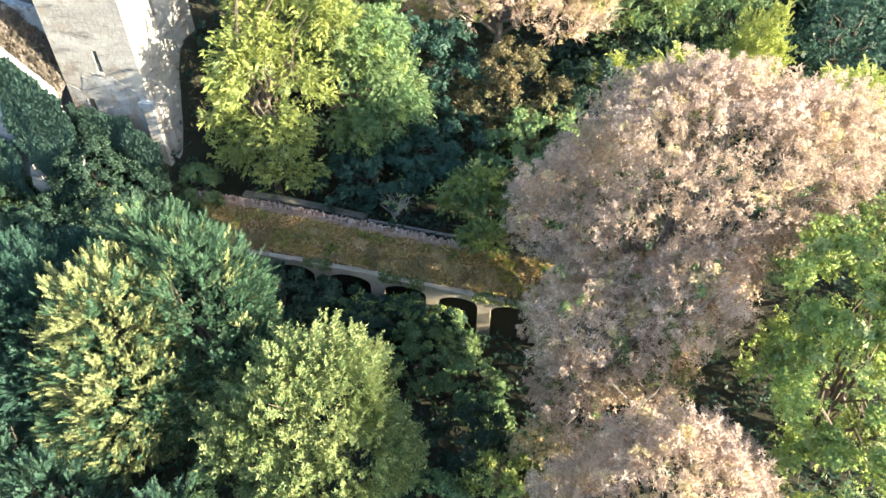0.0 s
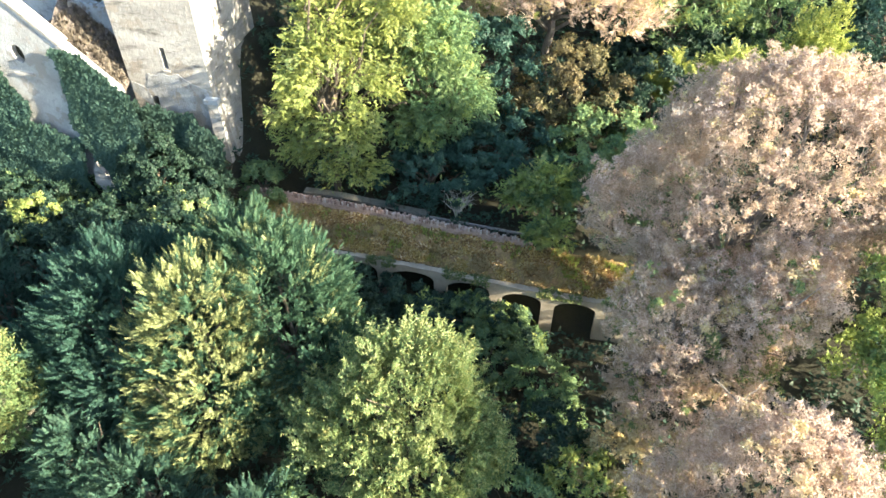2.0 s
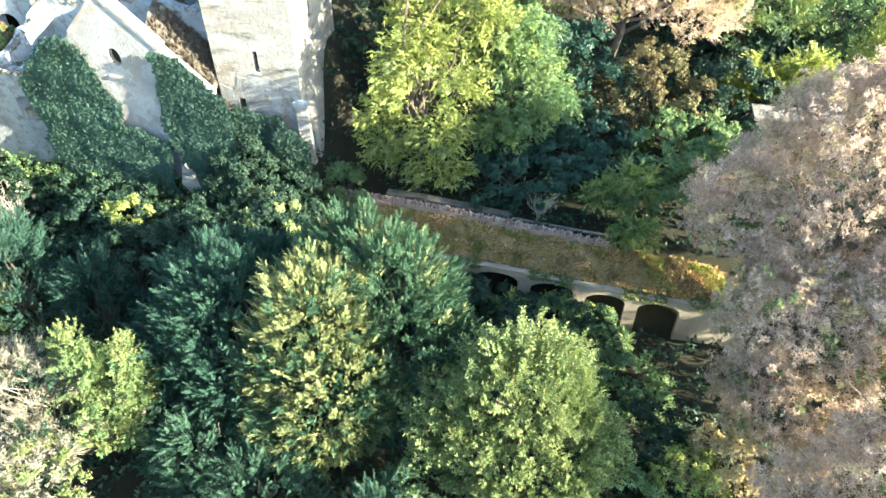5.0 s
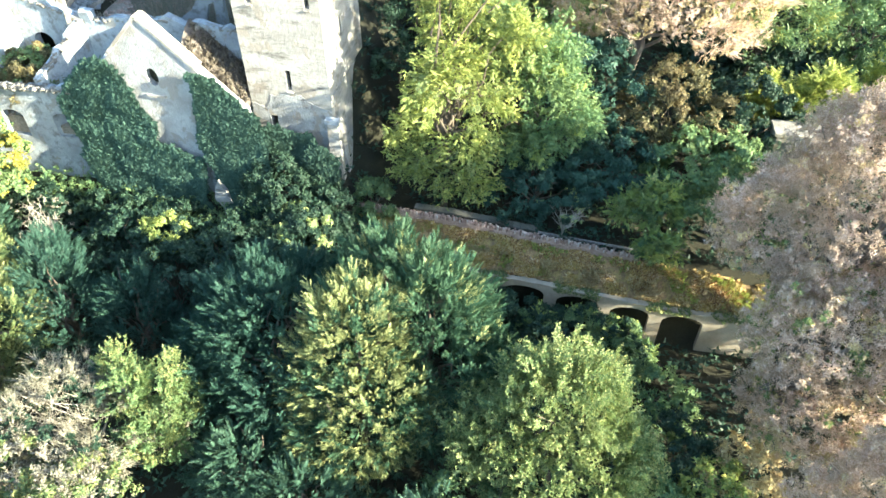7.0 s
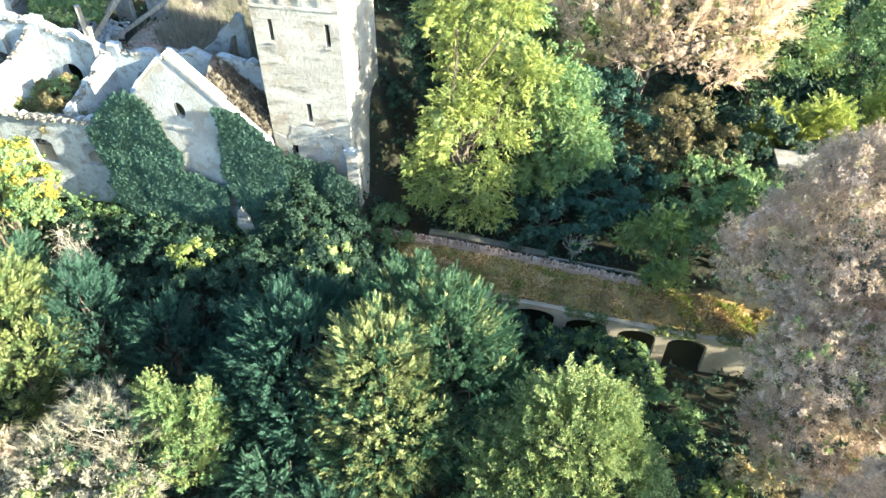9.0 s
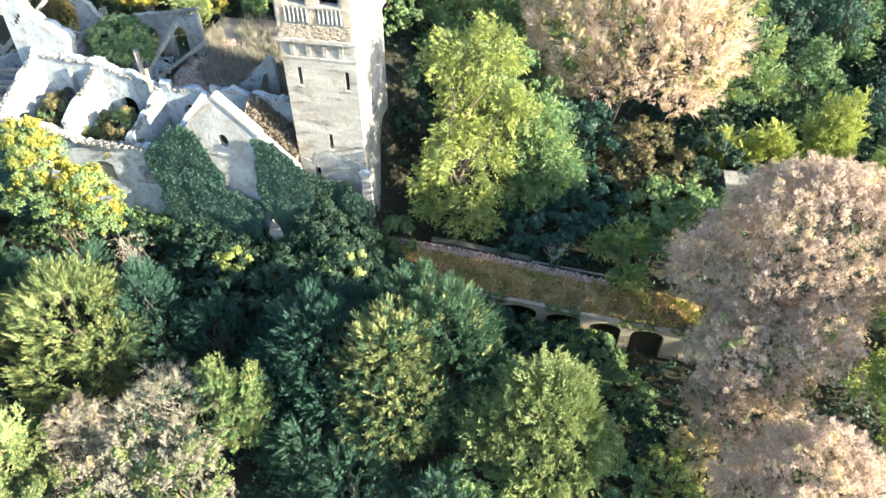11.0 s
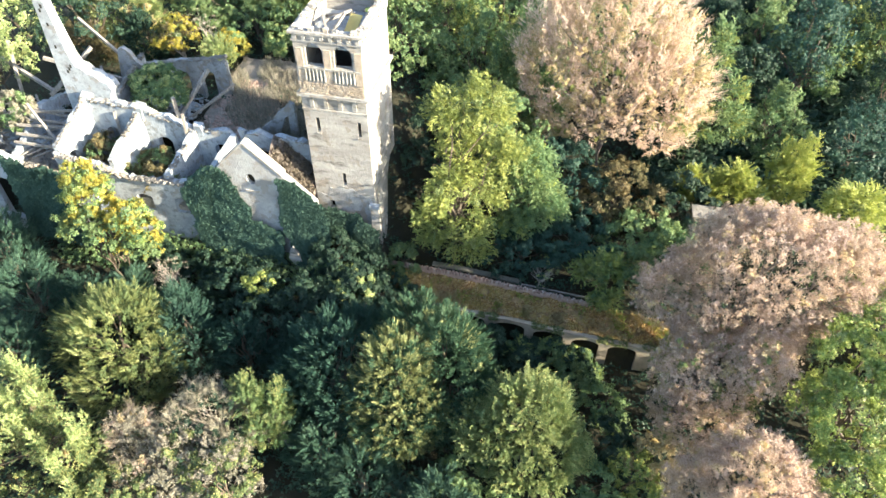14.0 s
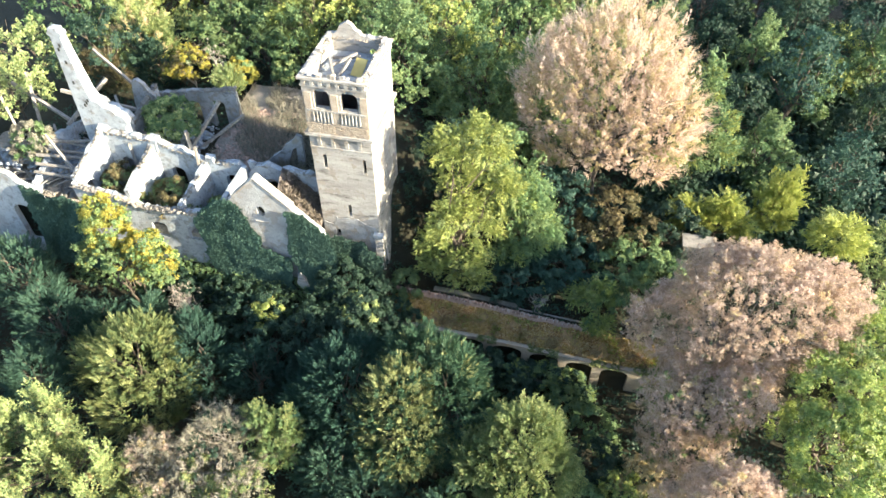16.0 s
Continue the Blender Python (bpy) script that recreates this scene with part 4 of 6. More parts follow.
on_wall("room_rubble", "rubble and plaster lying in the roofless rooms", [(-29, -.6, 3.4, -25, -.6, 3.4, 3.6), (-24, -.6, 2.8, -20, -.6, 2.8, 3.6), (-18.6, -.6, 2.4, -15.6, -.6, 2.4, 3.6), (-27, 6, 7.2, -21, 6, 7.2, 6), (-44, 3, 5.6, -32, 3, 6.2, 8)], 60, .1, .34, RUIN, 8)
bm = bmesh.new()
for x0, x1, z in ((-31.0, -25.6, 3.3), (-25.5, -20.2, 2.7), (-20.1, -16.2, 2.3)):
    box(bm, x0, x1, -2.68, 1.58, -3, z)
tagged(part("room_floor", bm, GRASSY), "earth and rubble filling the roofless rooms", "floor", kind="structure")

# ---- arcade with a leaf-covered lean-to deck ----
arcade = thing("arcade", "low plastered arcade with segmental arches below the tower", "arcade", at=(15, -4, -9.6))
ainv = Matrix.Translation((-15, 4, 9.6))


def edge_z(x):
    """Top of the arcade's front."""
    return float(np.interp(x, [-2, 5, 11, 15, 19, 23, 27, 31], [-4.55, -4.78, -5.0, -5.22, -5.62, -5.98, -6.12, -5.95]))


def par_z(x):
    """Top of the brick parapet."""
    return float(np.interp(x, [0, 5.6, 8.9, 12.9, 16.8, 21.3, 31], [-2.2, -2.4, -2.55, -3.0, -3.4, -3.68, -4.2]))


def apart_(name, bm, mat, label=""):
    bmesh.ops.transform(bm, matrix=ainv, verts=bm.verts)
    return part(name, bm, mat, arcade, label)


holes = []
for x0, x1 in ((1.3, 4.1), (5.1, 7.9), (8.9, 11.7), (12.65, 15.7), (16.6, 19.55), (20.4, 23.1), (23.98, 26.75)):
    c = edge_z((x0 + x1) / 2)
    holes.append(arch(x0, x1, -9.9, c - 1.08, .66))
top = [(x, edge_z(x)) for x in np.linspace(-1, 31.5, 40)]
apart_("front_wall", slab([(-1, -11), (31.5, -11)] + top[::-1], holes, .45, facing_y(0, -4.35, 0)), ARCADE)
rq = random.Random(16)
x = -.9
while x < 31:                           # coping stones, uneven and chipped
    L = rq.uniform(.55, 1.0)
    bm = bmesh.new()
    vs = box(bm, x + .015, x + L, -4.42 + rq.uniform(-.03, .05), -3.98 + rq.uniform(-.08, .08), -.02, rq.uniform(.07, .13))
    for v in vs:
        v.co += Vector((rq.uniform(-.02, .02), rq.uniform(-.04, .04), edge_z(v.co.x) + rq.uniform(-.012, .03)))
    apart_("coping_stone", bm, ARCADE)
    x += L
# rear wall coloured near-black so the shade inside the arches is painted on
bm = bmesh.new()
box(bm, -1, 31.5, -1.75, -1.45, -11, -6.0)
apart_("rear_wall", bm, SOIL_AND_SHADE)
# sloping deck
dv, nd, md = [], 66, 10
for j in range(md + 1):
    for i in range(nd + 1):
        x, k = 1.2 + 30.3 * i / nd, j / md
        z = (edge_z(x) + .10) * (1 - k) + (par_z(x) - .55) * k + .10 * math.sin(k * 3.14)
        z += .06 * noise.noise((x * 1.1, k * 4, 0)) * (0 < j < md)
        dv.append((x, -3.95 + 2.2 * k, z))
df = np.array([(j * (nd + 1) + i, j * (nd + 1) + i + 1, (j + 1) * (nd + 1) + i + 1, (j + 1) * (nd + 1) + i) for j in range(md) for i in range(nd)])
deck = part_np("deck", np.array(dv) - np.array((15, -4, -9.6)), df, LITTER, arcade)
deck["label"] = "sloping deck covered with fallen leaves and moss"
# brick parapet, crumbling, built of single bricks at the top
bm = bmesh.new()
xs = np.linspace(1.5, 22, 60)
for a, b in zip(xs, xs[1:]):
    h = .16 if b < 19 else .3
    vs = box(bm, a, b, -1.75, -1.40, 0, 1)
    for v in vs:
        x = a if abs(v.co.x - a) < 1e-5 else b
        v.co.z = (par_z(x) - h) if v.co.z > .5 else par_z(x) - 3.0
bmesh.ops.remove_doubles(bm, verts=bm.verts, dist=.002)
apart_("parapet", bm, BRICK, "crumbling brick parapet")

rp = random.Random(4)
bme = bpy.data.meshes.new("brick")
bm = bmesh.new()
box(bm, -.055, .055, -.065, .065, -.14, .14)
bm.to_mesh(bme)
bm.free()
bme.materials.append(LOOSE_BRICK)
x = 1.6
while x < 21.6:                         # bricks set on edge along the broken top
    for c in range(2):
        if rp.random() < (.97 if x < 19 else .6):
            o = new("brick", bme)
            o.parent = arcade
            o.matrix_basis = pose(x + rp.uniform(-.02, .02) - 15, -1.68 + c * .16 + rp.uniform(-.03, .03) + 4, par_z(x) - (.10 if x < 19 else .26) + rp.choice((-.06, 0, .02, .05, .10)) + rp.uniform(-.03, .03) + 9.6, rp.uniform(-9, 9), rp.uniform(-9, 9), rp.uniform(-12, 12))
    x += .137
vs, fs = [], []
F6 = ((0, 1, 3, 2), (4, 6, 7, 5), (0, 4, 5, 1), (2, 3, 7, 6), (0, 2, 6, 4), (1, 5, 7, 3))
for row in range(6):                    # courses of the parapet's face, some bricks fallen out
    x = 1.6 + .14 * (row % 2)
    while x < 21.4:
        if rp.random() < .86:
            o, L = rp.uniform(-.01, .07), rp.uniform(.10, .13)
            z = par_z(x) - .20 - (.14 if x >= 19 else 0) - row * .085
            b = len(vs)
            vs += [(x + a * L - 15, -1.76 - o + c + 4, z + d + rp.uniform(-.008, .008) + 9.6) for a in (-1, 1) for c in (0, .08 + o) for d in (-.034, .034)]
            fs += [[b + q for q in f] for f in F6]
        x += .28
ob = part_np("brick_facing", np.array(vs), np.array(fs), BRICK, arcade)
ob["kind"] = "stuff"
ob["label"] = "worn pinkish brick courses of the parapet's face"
# stone ledge and posts behind the parapet
ledge = thing("stone_ledge", "mossy grey stone ledge on posts behind the brick parapet", "ledge", at=(12, 0, -4))
xs = np.linspace(5.6, 14.6, 16)
for a, b in zip(xs, xs[1:]):
    bm = bmesh.new()
    vs = box(bm, a + .02, b, -.95, -.35, 0, .14)
    dz = rp.uniform(-.04, .04)
    for v in vs:
        v.co.z += par_z(v.co.x) - .30 + dz
    bmesh.ops.transform(bm, matrix=Matrix.Translation((-12, 0, 4)), verts=bm.verts)
    part("slab", bm, MOSSY, ledge)
for x in np.arange(6.2, 22, 1.55):
    bm = bmesh.new()
    box(bm, x, x + .16, -.93, -.80, par_z(x) - 2.2, par_z(x) - .52 + .3 * (x > 14.6))
    bmesh.ops.transform(bm, matrix=Matrix.Translation((-12, 0, 4)), verts=bm.verts)
    part("post", bm, WOOD, ledge)
bm = bmesh.new()
beam(bm, (14.7, -.86, par_z(14.7) - .3), (22, -.86, par_z(22) - .3), .14, .14)
bmesh.ops.transform(bm, matrix=Matrix.Translation((-12, 0, 4)), verts=bm.verts)
part("rail", bm, WOOD, ledge)

# broken piece of plastered wall standing out of the ivy
bm = slab([(-8.2, -4.5), (-6.3, -4.5), (-6.5, -2.6), (-7.0, -1.6), (-7.3, -.7), (-7.7, .1), (-8.0, -.4), (-8.3, -1.6), (-7.7, -2.4)], [], .45, facing_y(0, -3.95, 0))
tagged(part("wall_fragment", bm, PLASTER), "broken pale plaster wall fragment standing in the bushes", "wall fragment")
hut = thing("stone_hut", "small stone hut with a pale flat slab roof among shrubs", "hut", at=(31.9, 7.0, -.4))
bm = slab(rect(-1.5, 1.5, -5, 2.6), [rect(-.6, .5, .4, 1.8)], .35, facing_y(0, -.9, 0))
part("wall", bm, CORE, hut)
bm = bmesh.new()
box(bm, -1.5, 1.5, -.54, .9, -5, 2.59)
part("wall", bm, CORE, hut)
bm = bmesh.new()
box(bm, -1.7, 1.7, -1.0, 1.0, 2.6, 2.8)
part("roof_slab", bm, CORE, hut)

# ---- ivy ----
def ivy(name, label, pts, out, n_seed, kind="ivy", size=1.0):
    rng, rr = np.random.default_rng(n_seed), random.Random(n_seed)
    v, f = foliage(pts, out, kind, rng, size, .12)
    th = thing(name, label, "ivy", at=(float(pts[:, 0].mean()), float(pts[:, 1].max()), float(pts[:, 2].min())))
    part_np("leaf_cover", v - np.array(th.location), f, L_IVY, th)
    y = float(pts[:, 1].max()) + .02
    for _ in range(5):                      # woody stems against the wall
        p = pts[rr.randrange(len(pts))]
        bm = bmesh.new()
        limb(bm, Vector((p[0] + rr.uniform(-1.5, 1.5), y, pts[:, 2].min())) - th.location, Vector((p[0], y, p[2])) - th.location, .07, .02, rr, .03, 6)
        part("stem", bm, BARK, th)
    return th


def in_poly(px, pz, poly):
    inside = np.zeros(len(px), bool)
    for (x0, z0), (x1, z1) in zip(poly, poly[1:] + poly[:1]):
        c = ((z0 > pz) != (z1 > pz)) & (px < (x1 - x0) * (pz - z0) / (z1 - z0 + 1e-9) + x0)
        inside ^= c
    return inside


def ivy_on_wall(name, label, poly, y, n, seed, bulge, foot=0.0):
    """Ivy hanging on a wall along x at y: bulging in lumps towards -y, deeper below."""
    rng = np.random.default_rng(seed)
    xs, zs = [p[0] for p in poly], [p[1] for p in poly]
    px, pz = rng.uniform(min(xs), max(xs), n * 3), rng.uniform(min(zs), max(zs), n * 3)
    jit = np.array([noise.noise((a * .9, b * .9, seed)) for a, b in zip(px, pz)])
    m = in_poly(px + jit * .45, pz + jit * .45, poly)
    px, pz, jit = px[m][:n], pz[m][:n], jit[m][:n]
    lump = np.array([noise.noise((a * .55, b * .55, seed + 7)) for a, b in zip(px, pz)])
    k = (max(zs) - pz) / (max(zs) - min(zs))
    d = bulge * (.35 + .5 * lump + .25 * jit) + foot * k * k
    py = y - .05 - np.maximum(.02, d) - rng.uniform(0, .12, len(px))
    out = np.stack((rng.normal(-.1, .14, len(px)), np.full(len(px), -1.0), np.full(len(px), .5)), 1)
    return ivy(name, label, np.stack((px, py, pz), 1), out, seed + 1, size=1.1)


ivy_on_wall("ivy", "thick dark green ivy over the gable's flank", [(-18.3, 4.9), (-17.0, 6.6), (-15.2, 8.2), (-14.2, 8.6), (-13.6, 8.2), (-12.9, 6.3), (-12.5, 4.9), (-11.5, 4.2), (-11.6, 2.4), (-10.3, 1.8), (-8.9, 1.3), (-8.7, .6), (-8.9, -1.2), (-9.2, -6), (-17.2, -6), (-17.5, 0), (-17.9, 3)], -3.0, 15000, 31, .7, .9)
ivy_on_wall("ivy", "ivy spreading onto the end of the front wall", [(-18.2, 4.9), (-16.4, 6.4), (-15.4, 6.0), (-15.2, -6), (-17.2, -6), (-17.5, -1.2), (-17.8, 2.4)], -3.1, 3600, 35, .5, .4)
ivy_on_wall("ivy", "dark green ivy hanging below the gable's verge", [(-8.2, 8.0), (-7.6, 7.8), (-4.5, 5.2), (-4.0, 3.0), (-3.9, -5), (-6.6, -5), (-7.4, -1.4), (-8.1, 1.1), (-8.5, 2.9), (-8.3, 5.2), (-8.1, 7.0)], -3.0, 10500, 32, .5, .8)
ivy_on_wall("ivy", "ivy over the broken wing wall", [(-36.8, 7.0), (-33.6, 6.0), (-30.5, 5.8), (-30, -3), (-36.5, -3)], -4.0, 5000, 33, .8, .8)
ivy_on_wall("ivy", "ivy on the corner between gable and tower", [(-5.6, 3.4), (-3.4, 2.8), (-1.0, 2.0), (.2, .6), (.2, -4), (-5.6, -4)], -.5, 4500, 34, 1.0, 1.6)

# ---- trees and shrubs ----
G = ground_z


def T(name, label, cat, x, y, lobes, kind, mat, count, seed, **kw):
    return tree(name, label, cat, x, y, G(x, y), lobes, kind, mat, count, seed, **kw)


# below the arcade
# one conifer as two: sunlit side in yellow tips, unlit flank in plain green
conifer("conifer", "tall conifer with sunlit yellow coloured into its tips", 6.0, -16.4, G(6.0, -16.4), [(0, .2, .6, 3.0, 3.0, 4.2), (-.9, -.8, -2.2, 3.4, 3.2, 4.2), (1.2, -1.4, -2.8, 3.6, 3.2, 4.2), (-.2, -2.2, -4.4, 3.8, 3.0, 3.4)], L_CONIFER, 5200, 1, size=.9, tips=(L_SUN_TIPS, 11000))
conifer("conifer", "same conifer's unlit green flank, grown as a second tree", 9.4, -13.6, G(9.4, -13.6), [(0, 0, .2, 3.8, 3.6, 4.6), (-2.2, 1.2, 1.2, 3.4, 2.8, 3.8), (2.0, -1.4, -2.4, 3.4, 3.2, 4.0), (.6, -3.4, -3.6, 3.2, 2.6, 3.6)], L_CONIFER, 10500, 18, size=1.0, tips=(L_SUN_TIPS, 700))
conifer("conifer", "dense blue-green conifer beside the yellow-tipped one", .4, -15.0, G(.4, -15.0), [(0.2, 0, -.9, 4.3, 4.2, 4.4), (-2.0, -1.6, -3.4, 3.8, 3.6, 3.6), (1.4, 2.4, -1.8, 3.6, 3.0, 3.8), (1.6, -2.6, -3.2, 3.6, 3.0, 3.6)], L_BLUE, 11500, 2, size=1.0)
T("light_green_tree", "round light green broadleaf tree in the sun", "tree", 17.2, -17.0, [(0, 0, -.9, 3.9, 3.7, 3.3), (2.2, -1.8, -2.8, 3.1, 2.9, 2.7), (-2.8, -1.4, -2.6, 3.1, 2.9, 2.7), (.2, -3.0, -3.6, 3.8, 2.6, 2.7)], "leafy", L_LIGHT, 9500, 3, size=.85, trunk=.24, tilt=.35, plume=(1.7, .25, .8, 22), extra=("leafy", L_SHRUB, 2400, 1.0))
T("bush", "green bush growing up against the arcade's piers", "shrub", 21.0, -6.6, [(0, .4, -7.3, 1.5, 1.2, 1.2), (-2.4, .6, -6.9, 1.5, 1.1, 1.2), (1.5, -.4, -8.2, 1.2, 1.1, 1.1), (-5.4, .1, -6.9, 1.6, 1.1, 1.2)], "small", L_GREEN, 900, 22, clump=.45, size=.9, trunk=.08, extra=[("small", L_DARK, 1100, .9), ("leaflet", L_FRESH, 160, .8)])
# dry pink tree over the arcade's end
T("dry_tree", "large spreading tree with dry pinkish-grey foliage", "tree", 33, -5, [(1.6, .4, 6.0, 7.4, 6.0, 5.6), (-4.6, -.6, 3.4, 3.8, 4.0, 4.0), (6.6, 1.0, 6.4, 4.6, 4.8, 4.6), (-.5, -4.2, 4.2, 5.0, 3.4, 3.8), (1.5, 1.5, 8.2, 4, 3.6, 3.2)], "star", L_PINK, 16500, 4, size=1.05, trunk=.4, trunk_mat=GREY_BARK, twigs=3, plume=(.95, .55, .3, 12), extra=[("fine", L_PINK, 4200, .9), ("fine", L_TAN, 900, .9)])
T("dry_tree", "dry greyish tree with thin lower foliage", "tree", 29.5, -11.5, [(.6, 0, .8, 3.7, 3.6, 4.0), (.4, 2.4, -1.2, 2.0, 2.0, 2.4), (2.8, -1, -.6, 3.2, 3, 3), (-.4, -.8, -3.4, 2.2, 2.2, 2.2), (1.4, -2.8, -3.2, 3.4, 2.6, 2.6), (4.0, 2.4, .2, 3.2, 3.0, 3.2), (4.6, -.6, 3.6, 2.8, 2.6, 2.8)], "star", L_PINK, 8600, 5, size=1.05, trunk=.3, trunk_mat=GREY_BARK, twigs=3, plume=(.95, .6, .25, 12), extra=[("fine", L_PINK, 1500, .95), ("fine", L_SHRUB, 1400, .95), ("fine", L_TAN, 1700, .9)])
T("dry_tree", "dry pinkish tree below the arcade", "tree", 33.6, -20, [(0, 0, .6, 4.0, 3.4, 3.6), (-3.2, -.6, -1.2, 2.8, 2.4, 2.6), (2.6, -1.6, -.6, 3.0, 2.6, 2.8)], "star", L_PINK, 7000, 6, size=1.05, trunk=.28, trunk_mat=GREY_BARK, twigs=3, plume=(.95, .55, .3, 12), extra=[("fine", L_PINK, 1200, .9), ("fine", L_TAN, 700, .9)])
T("lime_tree", "bright lime green broadleaf tree", "tree", 42.2, -12.0, [(0, .4, 5.2, 4.4, 4.4, 4.2), (-1.0, -4.2, 3.4, 3.6, 3.4, 4.0), (2.6, 5.4, 4.4, 4.0, 4.0, 3.8), (-1.4, -6.8, .2, 3.4, 3.0, 3.2), (-1.6, -1.6, 1.2, 3.4, 3.4, 3.2)], "small", L_FRESH, 6800, 7, clump=.85, size=1.05, tilt=.8, shell=.5, extra=[("broad", L_FRESH, 1500, .7), ("small", L_LIGHT, 1700, 1.0)])
# right of the tower
T("locust_tree", "tall yellow-green tree with feathery leaves beside the tower", "tree", 7.4, 1.2, [(-.3, -1.0, 6.0, 2.6, 2.4, 3.4), (1.8, -1.4, 2.6, 2.6, 2.2, 2.8), (-2.0, -.6, 2.2, 2.2, 2.0, 2.6), (.4, 2.6, 9.6, 3.0, 2.8, 3.6), (1.2, -1.4, -.4, 3.2, 1.6, 2.0), (-1.6, -1.0, .2, 2.2, 1.6, 2.0), (1.8, 3.4, 13.0, 3.2, 2.8, 3.2), (-1.2, 2.4, 12.6, 2.5, 2.2, 2.8), (4.2, 2.4, 8.6, 2.4, 2.2, 2.8), (1.0, .2, 6.4, 2.8, 2.0, 3.4), (2.6, 1.0, 5.2, 2.6, 2.0, 3.0)], "leaflet", L_LIME, 9200, 8, size=.82, tilt=.7, plume=(1.9, .4, .12, 26), extra=[("fine", L_LIGHT, 1800, .95), ("leaflet", L_SULPHUR, 2000, .82)])
T("locust_tree", "green feathery tree behind the yellow-green one", "tree", 13.4, 5.6, [(0, 0, 5.8, 3.6, 3.2, 3.4), (-2.6, 1.5, 6.6, 2.6, 2.6, 3.0), (2.2, -1.4, 3.4, 2.8, 2.6, 2.6), (0, -2.2, 1.2, 3.0, 2.4, 2.4)], "leaflet", L_GREEN, 6400, 9, size=.85, tilt=.7, plume=(2.0, .42, .1, 26), extra=[("fine", L_GREEN, 2200, 1.0), ("fine", L_FRESH, 800, .95)])
T("tan_tree", "big autumn tree with tan and pinkish foliage", "tree", 21, 17.5, [(-.4, 1.6, 13.8, 8.0, 6.4, 7.0), (4.8, -2.0, 10.4, 5.2, 4.4, 5.2), (-5.2, -1.2, 10.8, 4.8, 4.2, 5.2), (.4, -3.8, 8.4, 5.8, 3.4, 4.4), (4.8, -2.6, 6.6, 4.0, 3.2, 3.4), (-4.2, -3.0, 6.8, 3.8, 3.0, 3.4), (-7.0, .4, 12.0, 3.8, 3.6, 4.2)], "fine", L_TAN, 7200, 10, size=.95, trunk=.4, twigs=3, trunk_mat=GREY_BARK, plume=(1.9, .24, .8, 16), plumes=(130, 3.0, L_PINK), extra=[("fine", L_PINK, 6400, .95), ("twig", L_PINK, 3800, 1.25), ("fine", L_LIME, 900, .95)])
T("light_green_tree", "light green tree beside the big autumn tree", "tree", 30.6, 19.5, [(0, 0, 12.0, 2.6, 2.4, 4.4), (1.8, -1.6, 8.2, 2.8, 2.2, 3.6), (-.6, -2.6, 5.4, 3.0, 2.0, 3.2), (3.0, -.6, 5.0, 2.6, 2.2, 3.0)], "leaflet", L_GREEN, 2600, 17, size=1.0, trunk=.22, tilt=.7, plume=(1.8, .4, .5, 24), extra=[("leaflet", L_LIME, 900, 1.0)])
T("feathery_shrub", "bright yellow-green shrub with arching feathery shoots", "shrub", 34.5, 12.0, [(.2, 0, 2.6, 1.9, 1.7, 2.4), (-1.8, -.5, 1.8, 1.8, 1.6, 1.9), (-3.8, -.6, 2.0, 1.7, 1.5, 2.1), (1.6, -.8, 1.4, 1.5, 1.3, 1.6)], "frond", L_SULPHUR, 1200, 11, size=1.1, trunk=.1, tilt=.4, plume=(1.6, .3, .5, 12))
T("feathery_shrub", "upright yellow-green willow-like shrub", "shrub", 39.8, 13.8, [(-.6, 0, 3.2, 1.7, 1.7, 2.9), (1.2, .2, 3.6, 1.5, 1.5, 2.8), (.2, -1.2, 2.2, 1.9, 1.3, 1.9)], "leafy", L_SULPHUR, 2600, 12, size=.95, trunk=.1, tilt=.35, plume=(1.8, .2, 1.1, 20), plumes=(26, 1.6, L_SULPHUR))
T("feathery_shrub", "bright green shrub behind the dry tree", "shrub", 45.5, 9.6, [(0, 0, 3.2, 3.2, 2.6, 2.6)], "leaflet", L_SULPHUR, 1800, 13, size=1.0, trunk=.12, tilt=.6, plume=(1.3, .4, .3, 18))
T("shrub", "green shrub growing through the arcade's deck", "shrub", 22.4, .2, [(0, 0, -.8, 2.2, 1.8, 2.2), (.6, -2.2, -2.6, 1.7, 1.2, 1.4), (-2.0, .4, -1.6, 1.4, 1.2, 1.4)], "leaflet", L_FRESH, 2000, 14, size=.85, trunk=.1, tilt=.6, plume=(1.1, .4, .2, 16), extra=[("small", L_GREEN, 700, .9), ("leaflet", L_LIGHT, 700, .9)])
T("bare_shrub", "nearly bare grey twiggy shrub behind the parapet", "shrub", 16.4, -.2, [(0, 0, -2.0, 1.8, 1.3, 1.6), (.6, -.2, -2.4, 1.5, 1.1, 1.3)], "small", L_LIGHT, 40, 15, clump=.5, size=.8, trunk=.10, trunk_mat=PALE_BARK, twigs=7)
T("bare_shrub", "pale leafless shrub before the ruined front wall", "shrub", -19.4, -8.2, [(0, 0, -2.0, 2.3, 1.8, 1.9), (.4, -.4, -2.4, 2.0, 1.6, 1.5)], "fine", L_GREY, 40, 16, clump=.5, trunk=.11, trunk_mat=PALE_BARK, twigs=8)
for i, (x, y, r) in enumerate(((49.5, 11.5, 2.4), (53.5, 14.5, 2.6), (50.5, 5.5, 2.4), (55.5, 9, 2.6), (47.0, 15.5, 2.0))):
    T("shrub", "bright yellow-green shrub at the wood's edge", "shrub", x, y, [(0, 0, G(x, y) + r * .9, r, r * .9, r), (r * .6, -r * .6, G(x, y) + r * .5, r * .8, r * .7, r * .8)], "leaflet", L_LIGHT, 900, 210 + i, size=1.0, trunk=.1, tilt=.6, plume=(1.2, .4, .4, 16))
